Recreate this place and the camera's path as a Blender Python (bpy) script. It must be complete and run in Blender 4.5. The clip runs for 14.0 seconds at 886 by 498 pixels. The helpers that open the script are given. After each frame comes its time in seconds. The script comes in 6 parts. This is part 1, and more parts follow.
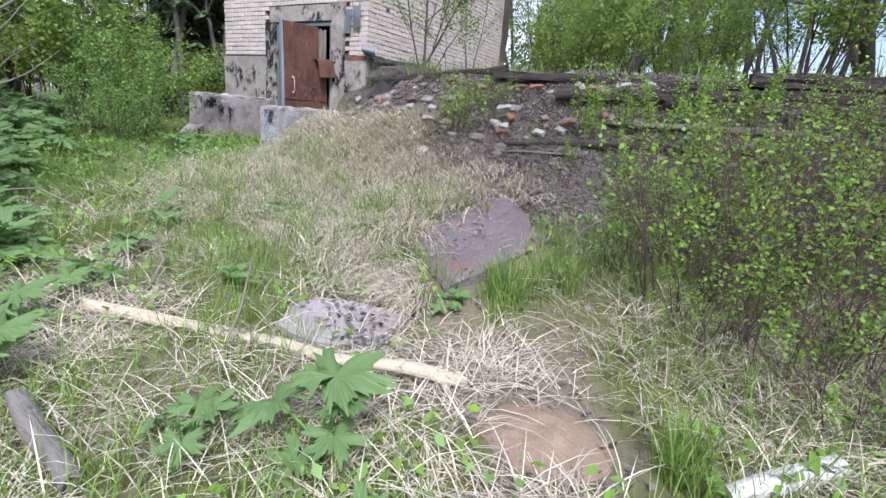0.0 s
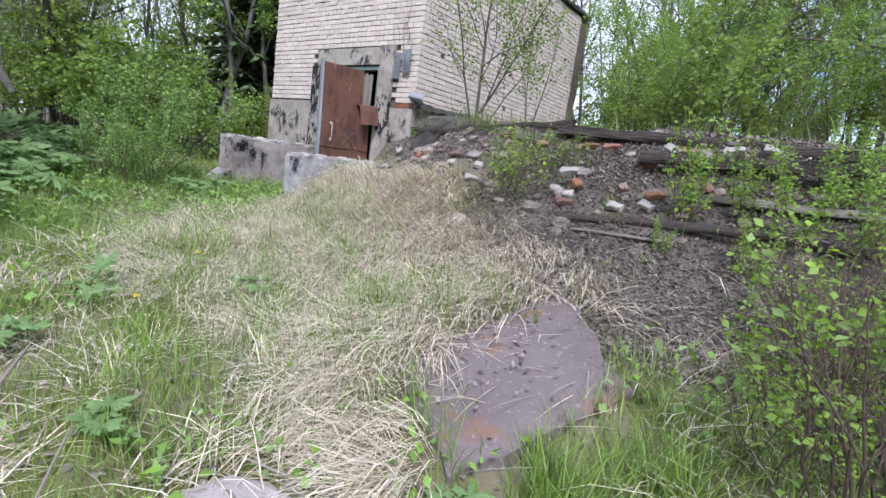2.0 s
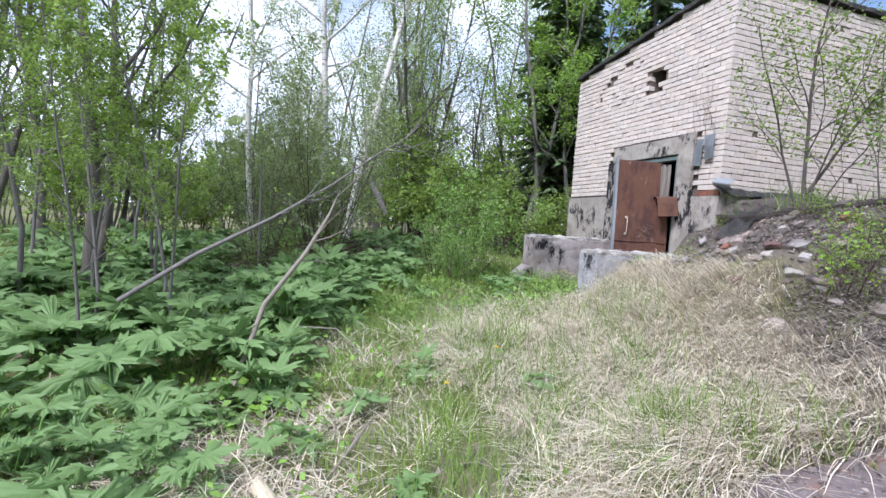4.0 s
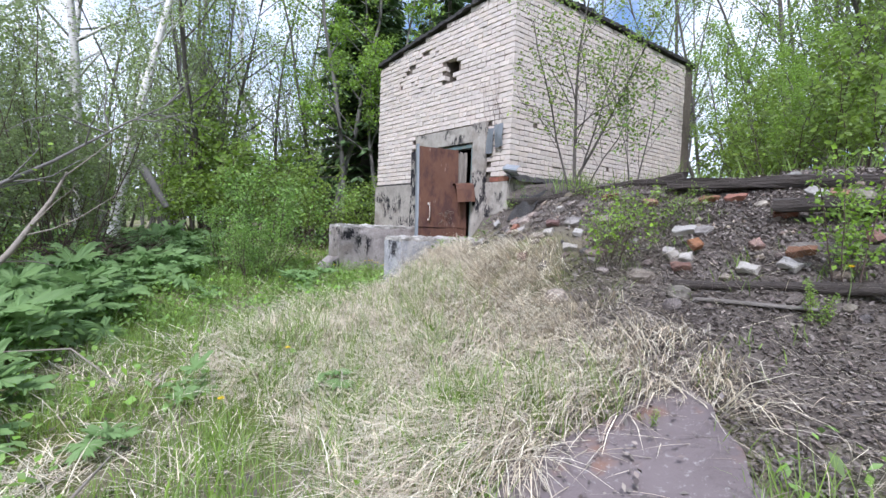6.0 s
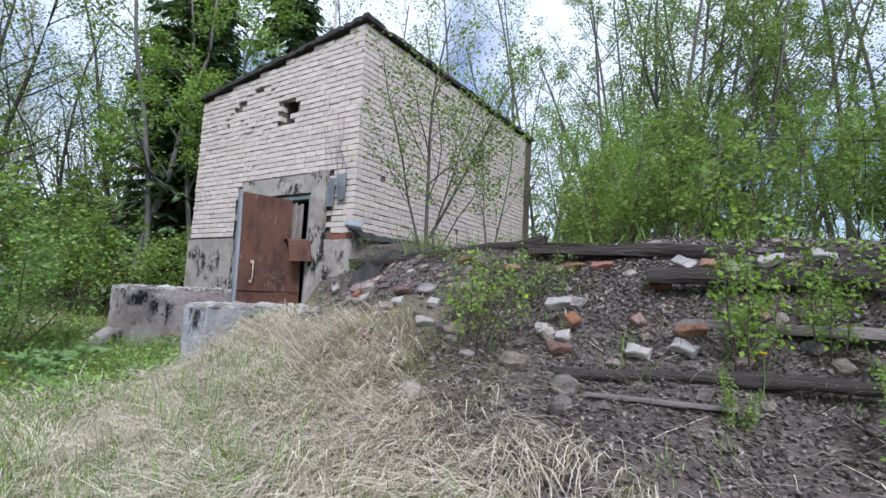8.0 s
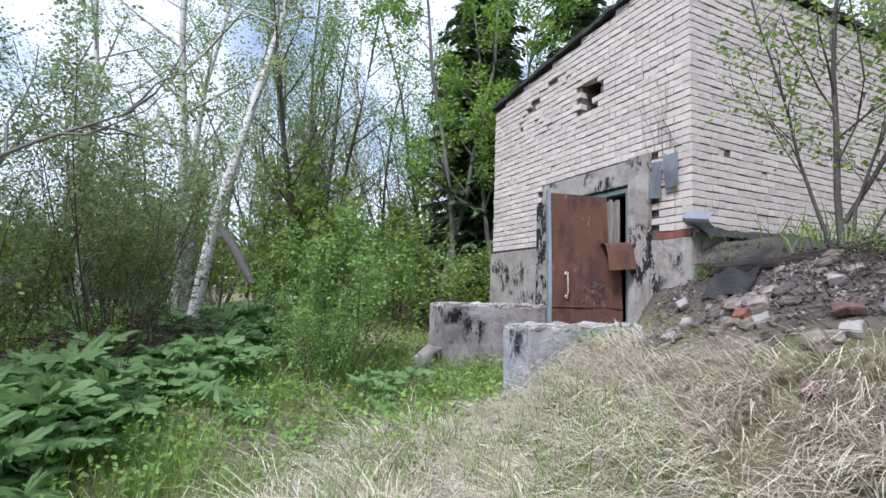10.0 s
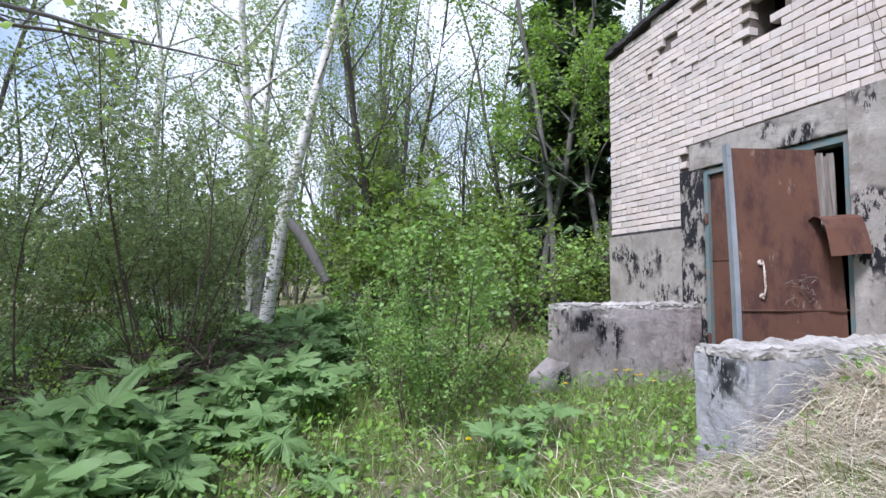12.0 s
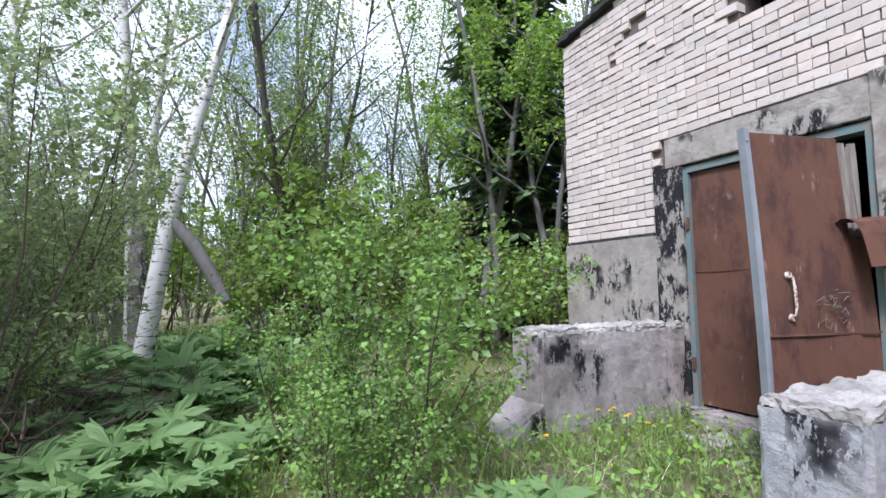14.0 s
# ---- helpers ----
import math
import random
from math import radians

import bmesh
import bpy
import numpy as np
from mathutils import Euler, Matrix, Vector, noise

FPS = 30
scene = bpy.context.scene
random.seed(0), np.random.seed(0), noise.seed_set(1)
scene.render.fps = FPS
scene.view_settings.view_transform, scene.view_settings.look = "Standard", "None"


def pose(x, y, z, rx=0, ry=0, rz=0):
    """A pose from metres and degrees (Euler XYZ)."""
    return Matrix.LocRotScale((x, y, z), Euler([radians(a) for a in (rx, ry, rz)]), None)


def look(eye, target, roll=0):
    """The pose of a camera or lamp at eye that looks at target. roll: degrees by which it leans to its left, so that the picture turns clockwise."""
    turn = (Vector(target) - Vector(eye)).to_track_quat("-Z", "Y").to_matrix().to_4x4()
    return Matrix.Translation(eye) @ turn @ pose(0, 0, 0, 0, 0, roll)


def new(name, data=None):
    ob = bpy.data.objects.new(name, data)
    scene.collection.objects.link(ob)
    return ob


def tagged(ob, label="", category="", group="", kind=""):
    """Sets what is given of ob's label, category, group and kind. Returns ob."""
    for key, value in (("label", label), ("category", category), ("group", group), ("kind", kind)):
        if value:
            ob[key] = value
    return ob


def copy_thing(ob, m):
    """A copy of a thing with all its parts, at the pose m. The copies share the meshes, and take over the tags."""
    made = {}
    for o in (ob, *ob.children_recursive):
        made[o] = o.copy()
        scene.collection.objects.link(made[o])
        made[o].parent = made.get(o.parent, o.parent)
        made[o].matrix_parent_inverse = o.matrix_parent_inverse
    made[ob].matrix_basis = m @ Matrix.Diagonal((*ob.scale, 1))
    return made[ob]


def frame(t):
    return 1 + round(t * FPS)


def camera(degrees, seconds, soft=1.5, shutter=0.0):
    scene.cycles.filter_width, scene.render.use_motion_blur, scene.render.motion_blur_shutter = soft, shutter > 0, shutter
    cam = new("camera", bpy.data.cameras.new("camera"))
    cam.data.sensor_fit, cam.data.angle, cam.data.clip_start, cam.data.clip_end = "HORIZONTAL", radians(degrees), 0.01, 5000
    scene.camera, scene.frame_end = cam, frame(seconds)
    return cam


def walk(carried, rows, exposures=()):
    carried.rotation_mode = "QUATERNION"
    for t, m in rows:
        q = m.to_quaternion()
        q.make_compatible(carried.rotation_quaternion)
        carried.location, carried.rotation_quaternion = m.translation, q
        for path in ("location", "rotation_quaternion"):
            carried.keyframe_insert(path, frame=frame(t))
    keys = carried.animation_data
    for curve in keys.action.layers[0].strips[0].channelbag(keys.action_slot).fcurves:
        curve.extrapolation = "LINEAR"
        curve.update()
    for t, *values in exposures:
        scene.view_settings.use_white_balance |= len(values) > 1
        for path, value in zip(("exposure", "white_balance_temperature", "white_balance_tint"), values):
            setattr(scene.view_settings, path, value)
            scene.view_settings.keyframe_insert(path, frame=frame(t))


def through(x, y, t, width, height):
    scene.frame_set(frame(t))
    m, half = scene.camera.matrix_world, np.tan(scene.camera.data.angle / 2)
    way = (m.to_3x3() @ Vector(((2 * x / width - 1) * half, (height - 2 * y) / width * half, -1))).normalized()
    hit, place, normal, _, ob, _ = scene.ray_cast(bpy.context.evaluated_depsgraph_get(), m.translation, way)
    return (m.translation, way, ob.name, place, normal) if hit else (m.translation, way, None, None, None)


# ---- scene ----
cam = camera(84.0, 14.0)
PATH = [
    (0, (-1.807, -0.309, 1.4), (-2.764, 1.377, 0.888), 4.6),
    (0.5, (-1.988, -0.039, 1.382), (-3.122, 1.554, 0.963), 2.6),
    (1, (-2.13, 0.336, 1.39), (-3.337, 1.903, 1.094), 1.4),
    (1.5, (-2.271, 0.681, 1.411), (-3.472, 2.254, 1.123), 5.3),
    (2, (-2.437, 1.036, 1.48), (-3.614, 2.619, 1.148), 7.7),
    (2.5, (-2.443, 1.167, 1.526), (-4.116, 2.259, 1.425), 5.8),
    (2.7, (-2.411, 1.181, 1.533), (-4.225, 2.017, 1.44), 6.4),
    (4.8, (-2.247, 1.007, 1.662), (-4.149, 1.616, 1.555), 3.8),
    (5, (-2.251, 1.042, 1.66), (-4.142, 1.685, 1.562), 3.4),
    (5.5, (-2.29, 1.242, 1.62), (-4.082, 2.127, 1.567), 2.7),
    (6, (-2.517, 1.437, 1.54), (-4.066, 2.699, 1.451), 2.2),
    (6.5, (-2.694, 1.581, 1.501), (-4.103, 2.998, 1.413), 5.7),
    (7, (-2.932, 1.834, 1.533), (-4.256, 3.333, 1.494), 6.8),
    (7.5, (-3.065, 2.083, 1.575), (-4.208, 3.719, 1.7), -0.1),
    (8, (-3.242, 2.252, 1.598), (-4.333, 3.917, 1.787), 3.0),
    (8.5, (-3.453, 2.361, 1.6), (-4.576, 4.009, 1.765), 3.0),
    (9, (-3.734, 2.463, 1.579), (-5.271, 3.737, 1.704), 2.2),
    (9.2, (-3.877, 2.521, 1.585), (-5.509, 3.669, 1.72), 2.2),
    (11.3, (-5.578, 2.8, 1.737), (-7.434, 3.52, 1.93), 0.8),
    (11.5, (-5.718, 2.808, 1.743), (-7.573, 3.535, 1.919), 0.6),
    (12, (-6.046, 2.813, 1.79), (-7.951, 3.411, 1.907), 0.2),
    (12.5, (-6.284, 2.873, 1.819), (-8.248, 3.206, 1.997), -1.6),
    (13, (-6.638, 2.904, 1.829), (-8.564, 3.416, 1.995), -0.9),
    (13.5, (-6.977, 2.957, 1.848), (-8.818, 3.714, 2.04), 0.2),
    (14, (-7.213, 3.035, 1.859), (-8.994, 3.93, 2.019), -0.6),
]
walk(cam, [(t, look(eye, target, roll)) for t, eye, target, roll in PATH], exposures=[(0, 0.62, 5700, 19), (2.7, 0.65, 5700, 19), (5, 0.82, 5700, 18), (6.5, 0.62, 5650, 17), (8, 0.36, 5600, 17), (9.2, 0.42, 5600, 17), (11.5, 0.68, 5650, 19), (14, 0.78, 5650, 19)])

# ---------------------------------------------------------------- light
SUN_EL, SUN_AZ = 50.0, 142.0      # degrees; azimuth of the sun from +y towards +x
world = bpy.data.worlds.new("world")
scene.world = world
world.use_nodes = True
wn, wl = world.node_tree.nodes, world.node_tree.links
sky = wn.new("ShaderNodeTexSky")
sky.sky_type, sky.sun_disc = "NISHITA", False
sky.sun_elevation, sky.sun_rotation = radians(SUN_EL), radians(SUN_AZ)
w_co = wn.new("ShaderNodeTexCoord")
w_no = wn.new("ShaderNodeTexNoise")
w_no.inputs["Scale"].default_value, w_no.inputs["Detail"].default_value = 2.3, 6.0
w_ra = wn.new("ShaderNodeValToRGB")
w_ra.color_ramp.elements[0].position, w_ra.color_ramp.elements[1].position = 0.39, 0.53
w_mx = wn.new("ShaderNodeMix")
w_mx.data_type = "RGBA"
w_mx.inputs[7].default_value = (7.2, 7.7, 8.4, 1)
wl.new(w_co.outputs["Generated"], w_no.inputs["Vector"])
wl.new(w_no.outputs[0], w_ra.inputs[0])
wl.new(w_ra.outputs[0], w_mx.inputs[0])
wl.new(sky.outputs[0], w_mx.inputs[6])
wl.new(w_mx.outputs[2], wn["Background"].inputs[0])
wn["Background"].inputs[1].default_value = 0.12
sun = new("sun", bpy.data.lights.new("sun", "SUN"))
sun.data.energy, sun.data.angle, sun.data.color = 3.1, radians(14), (1.0, 0.97, 0.93)
_a, _e = radians(SUN_AZ), radians(SUN_EL)
sun.matrix_world = look((40 * math.sin(_a) * math.cos(_e), 40 * math.cos(_a) * math.cos(_e), 40 * math.sin(_e)), (0, 0, 0))


# ---------------------------------------------------------------- materials
class Mat:
    """A small wrapper that builds node materials."""

    def __init__(self, name, rough=0.85, metal=0.0, spec=0.3):
        self.m = bpy.data.materials.new(name)
        self.m.use_nodes = True
        self.n, self.l = self.m.node_tree.nodes, self.m.node_tree.links
        self.b = self.n["Principled BSDF"]
        self.b.inputs["Roughness"].default_value = rough
        self.b.inputs["Metallic"].default_value = metal
        self.b.inputs["Specular IOR Level"].default_value = spec
        self.co = self.n.new("ShaderNodeTexCoord").outputs["Object"]
        self.heights = []

    def world(self):
        self.co = self.n.new("ShaderNodeNewGeometry").outputs["Position"]
        return self

    def noise(self, scale, detail=4, rough=0.6, stretch=None, dist=0.0):
        t = self.n.new("ShaderNodeTexNoise")
        t.inputs["Scale"].default_value, t.inputs["Detail"].default_value = scale, detail
        t.inputs["Roughness"].default_value, t.inputs["Distortion"].default_value = rough, dist
        if stretch:
            mp = self.n.new("ShaderNodeMapping")
            mp.inputs["Scale"].default_value = stretch
            self.l.new(self.co, mp.inputs[0])
            self.l.new(mp.outputs[0], t.inputs["Vector"])
        else:
            self.l.new(self.co, t.inputs["Vector"])
        return t.outputs[0]

    def ramp(self, fac, lo, hi):
        r = self.n.new("ShaderNodeMapRange")
        r.interpolation_type = "SMOOTHSTEP"
        r.inputs[1].default_value, r.inputs[2].default_value = lo, hi
        self.l.new(fac, r.inputs[0])
        return r.outputs[0]

    def math(self, op, a, b):
        r = self.n.new("ShaderNodeMath")
        r.operation = op
        for i, v in enumerate((a, b)):
            if isinstance(v, (int, float)):
                r.inputs[i].default_value = v
            else:
                self.l.new(v, r.inputs[i])
        return r.outputs[0]

    def axis(self, i):
        r = self.n.new("ShaderNodeSeparateXYZ")
        self.l.new(self.co, r.inputs[0])
        return r.outputs[i]

    def mix(self, fac, a, b, mode="MIX"):
        r = self.n.new("ShaderNodeMix")
        r.data_type, r.blend_type = "RGBA", mode
        for i, v in ((0, fac), (6, a), (7, b)):
            if isinstance(v, (int, float)):
                r.inputs[i].default_value = v
            elif isinstance(v, tuple):
                r.inputs[i].default_value = (*v, 1)
            else:
                self.l.new(v, r.inputs[i])
        return r.outputs[2]

    def island(self):
        return self.n.new("ShaderNodeNewGeometry").outputs["Random Per Island"]

    def rand(self):
        return self.n.new("ShaderNodeObjectInfo").outputs["Random"]

    def vary(self, col, by, hue=0.03, sat=0.25, val=0.5):
        h = self.n.new("ShaderNodeHueSaturation")
        self.l.new(col, h.inputs["Color"])
        for sock, amp, mid, k in (("Hue", hue, 0.5, 1.0), ("Saturation", sat, 1.0, 7.3), ("Value", val, 1.0, 3.7)):
            f = self.math("FRACT", self.math("MULTIPLY", by, k), 0.0)
            self.l.new(self.math("ADD", self.math("MULTIPLY", self.math("SUBTRACT", f, 0.5), amp * 2), mid), h.inputs[sock])
        return h.outputs[0]

    def done(self, col, bump=None, strength=0.3, dist=0.01, rough=None, through=None):
        if isinstance(col, tuple):
            self.b.inputs["Base Color"].default_value = (*col, 1)
        else:
            self.l.new(col, self.b.inputs["Base Color"])
        if bump is not None:
            b = self.n.new("ShaderNodeBump")
            b.inputs["Strength"].default_value, b.inputs["Distance"].default_value = strength, dist
            self.l.new(bump, b.inputs["Height"])
            self.l.new(b.outputs[0], self.b.inputs["Normal"])
        if rough is not None:
            self.l.new(rough, self.b.inputs["Roughness"])
        if through:
            t, mx = self.n.new("ShaderNodeBsdfTranslucent"), self.n.new("ShaderNodeMixShader")
            self.l.new(col, t.inputs[0])
            mx.inputs[0].default_value = through
            self.l.new(self.b.outputs[0], mx.inputs[1])
            self.l.new(t.outputs[0], mx.inputs[2])
            self.l.new(mx.outputs[0], self.n["Material Output"].inputs[0])
        return self.m


def leaf_mat(name, a, b, through=0.35, val=0.35):
    k = Mat(name, 0.55, 0, 0.35)
    r = k.island()
    return k.done(k.vary(k.mix(r, a, b), r, 0.015, 0.15, val), through=through)


M = {}
k = Mat("soil_and_thatch", 0.95, 0, 0.1).world()
green = k.mix(k.noise(7, 5), (0.10, 0.13, 0.035), (0.20, 0.20, 0.075))
straw = k.mix(k.noise(30, 5), (0.13, 0.11, 0.075), (0.32, 0.275, 0.20))
c = k.mix(k.ramp(k.noise(0.9, 5), 0.42, 0.6), green, straw)
c = k.mix(k.ramp(k.noise(2.7, 6), 0.58, 0.72), c, (0.15, 0.12, 0.085))
litter = k.mix(k.noise(38, 6), (0.06, 0.05, 0.042), (0.22, 0.19, 0.165))
bank = k.math("MULTIPLY", k.ramp(k.math("ADD", k.axis(1), k.math("MULTIPLY", k.noise(1.5, 4), 1.2)), 4.2, 5.0), k.ramp(k.math("ADD", k.axis(0), k.noise(2, 4)), -5.2, -3.9))
high = k.ramp(k.math("ADD", k.axis(2), k.math("MULTIPLY", k.noise(2.2, 4), 0.5)), 1.55, 1.95)
c = k.mix(k.math("MAXIMUM", bank, high), c, litter)
M["ground"] = k.done(c, k.noise(45, 6, 0.7), 0.8, 0.03)

k = Mat("sand", 0.95, 0, 0.1)
M["sand"] = k.done(k.mix(k.noise(14, 6, 0.7), (0.23, 0.16, 0.11), (0.42, 0.32, 0.23)), k.noise(30, 6, 0.75), 0.9, 0.02)

k = Mat("silicate_brick", 0.9, 0, 0.2)
r = k.rand()
c = k.vary(k.mix(k.noise(9, 5), (0.46, 0.40, 0.35), (0.64, 0.57, 0.515)), r, 0.006, 0.14, 0.10)
c = k.mix(k.math("MULTIPLY", k.ramp(k.noise(16, 6, 0.7), 0.58, 0.75), 0.6), c, (0.17, 0.15, 0.125))
M["brick"] = k.done(c, k.noise(70, 5, 0.7), 0.5, 0.004)
k = Mat("silicate_brick_far", 0.9, 0, 0.2)
r = k.island()
c = k.vary(k.mix(k.noise(9, 5), (0.46, 0.40, 0.35), (0.64, 0.57, 0.515)), r, 0.006, 0.14, 0.10)
c = k.mix(k.math("MULTIPLY", k.ramp(k.noise(16, 6, 0.7), 0.58, 0.75), 0.6), c, (0.17, 0.15, 0.125))
M["brick_far"] = k.done(c, k.noise(70, 5, 0.7), 0.5, 0.004)
k = Mat("mortar", 0.95, 0, 0.1)
M["mortar"] = k.done(k.mix(k.noise(12, 6), (0.07, 0.058, 0.048), (0.20, 0.168, 0.14)), k.noise(60, 5), 0.7, 0.008)
k = Mat("red_brick", 0.92, 0, 0.2)
M["red"] = k.done(k.vary(k.mix(k.ramp(k.noise(9, 6, 0.7), 0.3, 0.7), (0.14, 0.083, 0.062), (0.29, 0.155, 0.105)), k.rand(), 0.02, 0.3, 0.3), k.noise(55, 6), 0.7, 0.008)


def concrete(name, a, b, tar):
    k = Mat(name, 0.92, 0, 0.2).world()
    c = k.mix(k.ramp(k.noise(3, 7, 0.72), 0.3, 0.7), a, b)
    c = k.mix(k.math("MULTIPLY", k.ramp(k.noise(1.3, 5, 0.7), 0.52, 0.66), 0.5), c, (0.17, 0.135, 0.105))
    c = k.mix(k.math("MULTIPLY", k.ramp(k.noise(26, 6, 0.75), 0.5, 0.72), 0.55), c, (0.15, 0.14, 0.125))
    c = k.mix(k.math("MULTIPLY", k.ramp(k.noise(5, 3, 0.6, (1, 1, 0.25)), 0.58, 0.7), 0.35), c, (0.5, 0.46, 0.41))
    if tar:
        patch = k.math("MULTIPLY", k.ramp(k.noise(1.7, 3), 0.56 - tar, 0.66 - tar), k.ramp(k.noise(9, 6, 0.8, (1, 1, 0.45)), 0.50 - tar * 0.15, 0.54 - tar * 0.15))
        c = k.mix(patch, c, (0.022, 0.021, 0.024))
    return k.done(c, k.noise(40, 6, 0.75), 0.9, 0.012)


M["concrete"] = concrete("weathered_concrete", (0.25, 0.225, 0.215), (0.47, 0.42, 0.40), 0.03)
M["render"] = concrete("tarred_render", (0.27, 0.245, 0.215), (0.42, 0.385, 0.34), 0.07)
M["tarred"] = concrete("heavily_tarred_render", (0.27, 0.25, 0.22), (0.40, 0.37, 0.33), 0.28)
M["bluish"] = concrete("bluish_concrete", (0.25, 0.255, 0.27), (0.45, 0.445, 0.455), 0.07)
M["lime"] = concrete("crumbled_lime_crust", (0.24, 0.225, 0.205), (0.50, 0.475, 0.44), 0.0)

k = Mat("rusted_sheet_steel", 0.7, 0.0, 0.4)
c = k.mix(k.noise(2.2, 5, 0.6), (0.082, 0.038, 0.025), (0.152, 0.070, 0.041))
c = k.mix(k.math("MULTIPLY", k.ramp(k.noise(4.5, 6, 0.7, (1, 1, 0.45)), 0.48, 0.66), 0.85), c, (0.055, 0.024, 0.021))
c = k.mix(k.math("MULTIPLY", k.ramp(k.noise(11, 6, 0.7, (1, 1, 0.3)), 0.60, 0.70), 0.5), c, (0.34, 0.25, 0.20))
M["rust"] = k.done(c, k.noise(25, 5), 0.25, 0.006, rough=k.ramp(k.noise(5, 4), -0.6, 1.0))
k = Mat("galvanised_strip", 0.55, 0.35, 0.5)
M["zinc"] = k.done(k.mix(k.noise(8, 6), (0.19, 0.21, 0.23), (0.36, 0.38, 0.40)), k.noise(30, 4), 0.3, 0.004)
k = Mat("grey_sheet_metal", 0.6, 0.3, 0.5)
M["tin"] = k.done(k.mix(k.noise(6, 6, 0.7), (0.10, 0.115, 0.13), (0.27, 0.285, 0.30)), k.noise(9, 4), 0.5, 0.01)
k = Mat("teal_paint", 0.7, 0.0, 0.3)
M["teal"] = k.done(k.mix(k.ramp(k.noise(14, 6), 0.4, 0.65), (0.13, 0.19, 0.19), (0.20, 0.18, 0.155)), k.noise(30, 5), 0.4, 0.006)
k = Mat("peeling_handle_paint", 0.6, 0.0, 0.4)
M["handle"] = k.done(k.mix(k.ramp(k.noise(40, 5), 0.45, 0.6), (0.55, 0.50, 0.44), (0.20, 0.09, 0.05)))
k = Mat("old_boards", 0.9, 0.0, 0.15)
M["board"] = k.done(k.mix(k.noise(6, 6, 0.7, (9, 9, 1)), (0.10, 0.085, 0.07), (0.32, 0.285, 0.25)), k.noise(8, 6, 0.7, (9, 9, 1)), 0.6, 0.01)
k = Mat("roofing_felt", 0.85, 0.0, 0.3)
M["felt"] = k.done(k.mix(k.noise(5, 6), (0.020, 0.020, 0.021), (0.075, 0.07, 0.066)), k.noise(25, 6), 0.8, 0.02)
k = Mat("charred_timber", 0.85, 0.0, 0.3).world()
c = k.mix(k.noise(9, 6, 0.7, (0.6, 5, 5)), (0.018, 0.015, 0.014), (0.115, 0.095, 0.082))
M["char"] = k.done(c, k.noise(10, 6, 0.7, (0.5, 6, 6)), 1.0, 0.03)
k = Mat("grey_timber", 0.85, 0.0, 0.2).world()
M["greywood"] = k.done(k.mix(k.noise(9, 6, 0.7, (0.6, 5, 5)), (0.13, 0.115, 0.10), (0.33, 0.30, 0.27)), k.noise(10, 6, 0.7, (0.5, 6, 6)), 0.8, 0.02)
k = Mat("pale_split_wood", 0.8, 0.0, 0.2).world()
c = k.mix(k.noise(12, 6, 0.6, (1, 6, 6)), (0.42, 0.35, 0.23), (0.70, 0.62, 0.47))
c = k.mix(k.ramp(k.noise(5, 5, 0.7, (1, 7, 7)), 0.6, 0.68), c, (0.10, 0.075, 0.05))
M["palewood"] = k.done(c, k.noise(14, 6, 0.7, (1, 8, 8)), 0.6, 0.02)
k = Mat("dark_slab", 0.9, 0.0, 0.2)
c = k.mix(k.noise(2.2, 5), (0.10, 0.08, 0.08), (0.20, 0.168, 0.165))
c = k.mix(k.math("MULTIPLY", k.ramp(k.noise(3, 4, 0.6), 0.55, 0.7), 0.7), c, (0.21, 0.115, 0.075))
c = k.mix(k.math("MULTIPLY", k.ramp(k.noise(30, 6, 0.7), 0.58, 0.66), 0.5), c, (0.36, 0.34, 0.32))
M["slab"] = k.done(c, k.noise(24, 6, 0.7), 0.7, 0.012)
k = Mat("pale_slab", 0.92, 0.0, 0.2)
c = k.mix(k.noise(5, 6, 0.7), (0.24, 0.21, 0.20), (0.46, 0.42, 0.40))
c = k.mix(k.ramp(k.noise(7, 3), 0.62, 0.66), c, (0.72, 0.70, 0.68))
M["slab_pale"] = k.done(c, k.noise(28, 6, 0.7), 0.9, 0.015)
k = Mat("rubble_stone", 0.93, 0.0, 0.2)
c = k.mix(k.ramp(k.noise(7, 6, 0.7), 0.3, 0.7), (0.095, 0.078, 0.066), (0.33, 0.29, 0.25))
M["rubble"] = k.done(k.vary(c, k.rand(), 0.03, 0.5, 0.5), k.noise(30, 6), 0.9, 0.02)
k = Mat("rubble_chips", 0.93, 0.0, 0.2)
r = k.island()
M["chips"] = k.done(k.vary(k.mix(r, (0.09, 0.072, 0.062), (0.33, 0.285, 0.25)), r, 0.03, 0.5, 0.4))
k = Mat("white_brick_piece", 0.92, 0.0, 0.2)
M["white"] = k.done(k.vary(k.mix(k.noise(9, 6), (0.20, 0.18, 0.16), (0.46, 0.435, 0.40)), k.rand(), 0.01, 0.3, 0.15), k.noise(40, 6), 0.7, 0.008)
# very dark brown, used for the indoor floor
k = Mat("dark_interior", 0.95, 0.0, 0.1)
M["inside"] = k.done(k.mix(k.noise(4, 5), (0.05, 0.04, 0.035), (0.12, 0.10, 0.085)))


def bark(name, a, b, scale, stretch, strength=0.9):
    k = Mat(name, 0.92, 0, 0.15).world()
    return k.done(k.mix(k.noise(scale, 6, 0.7, stretch), a, b), k.noise(scale * 2, 6, 0.7, stretch), strength, 0.02)


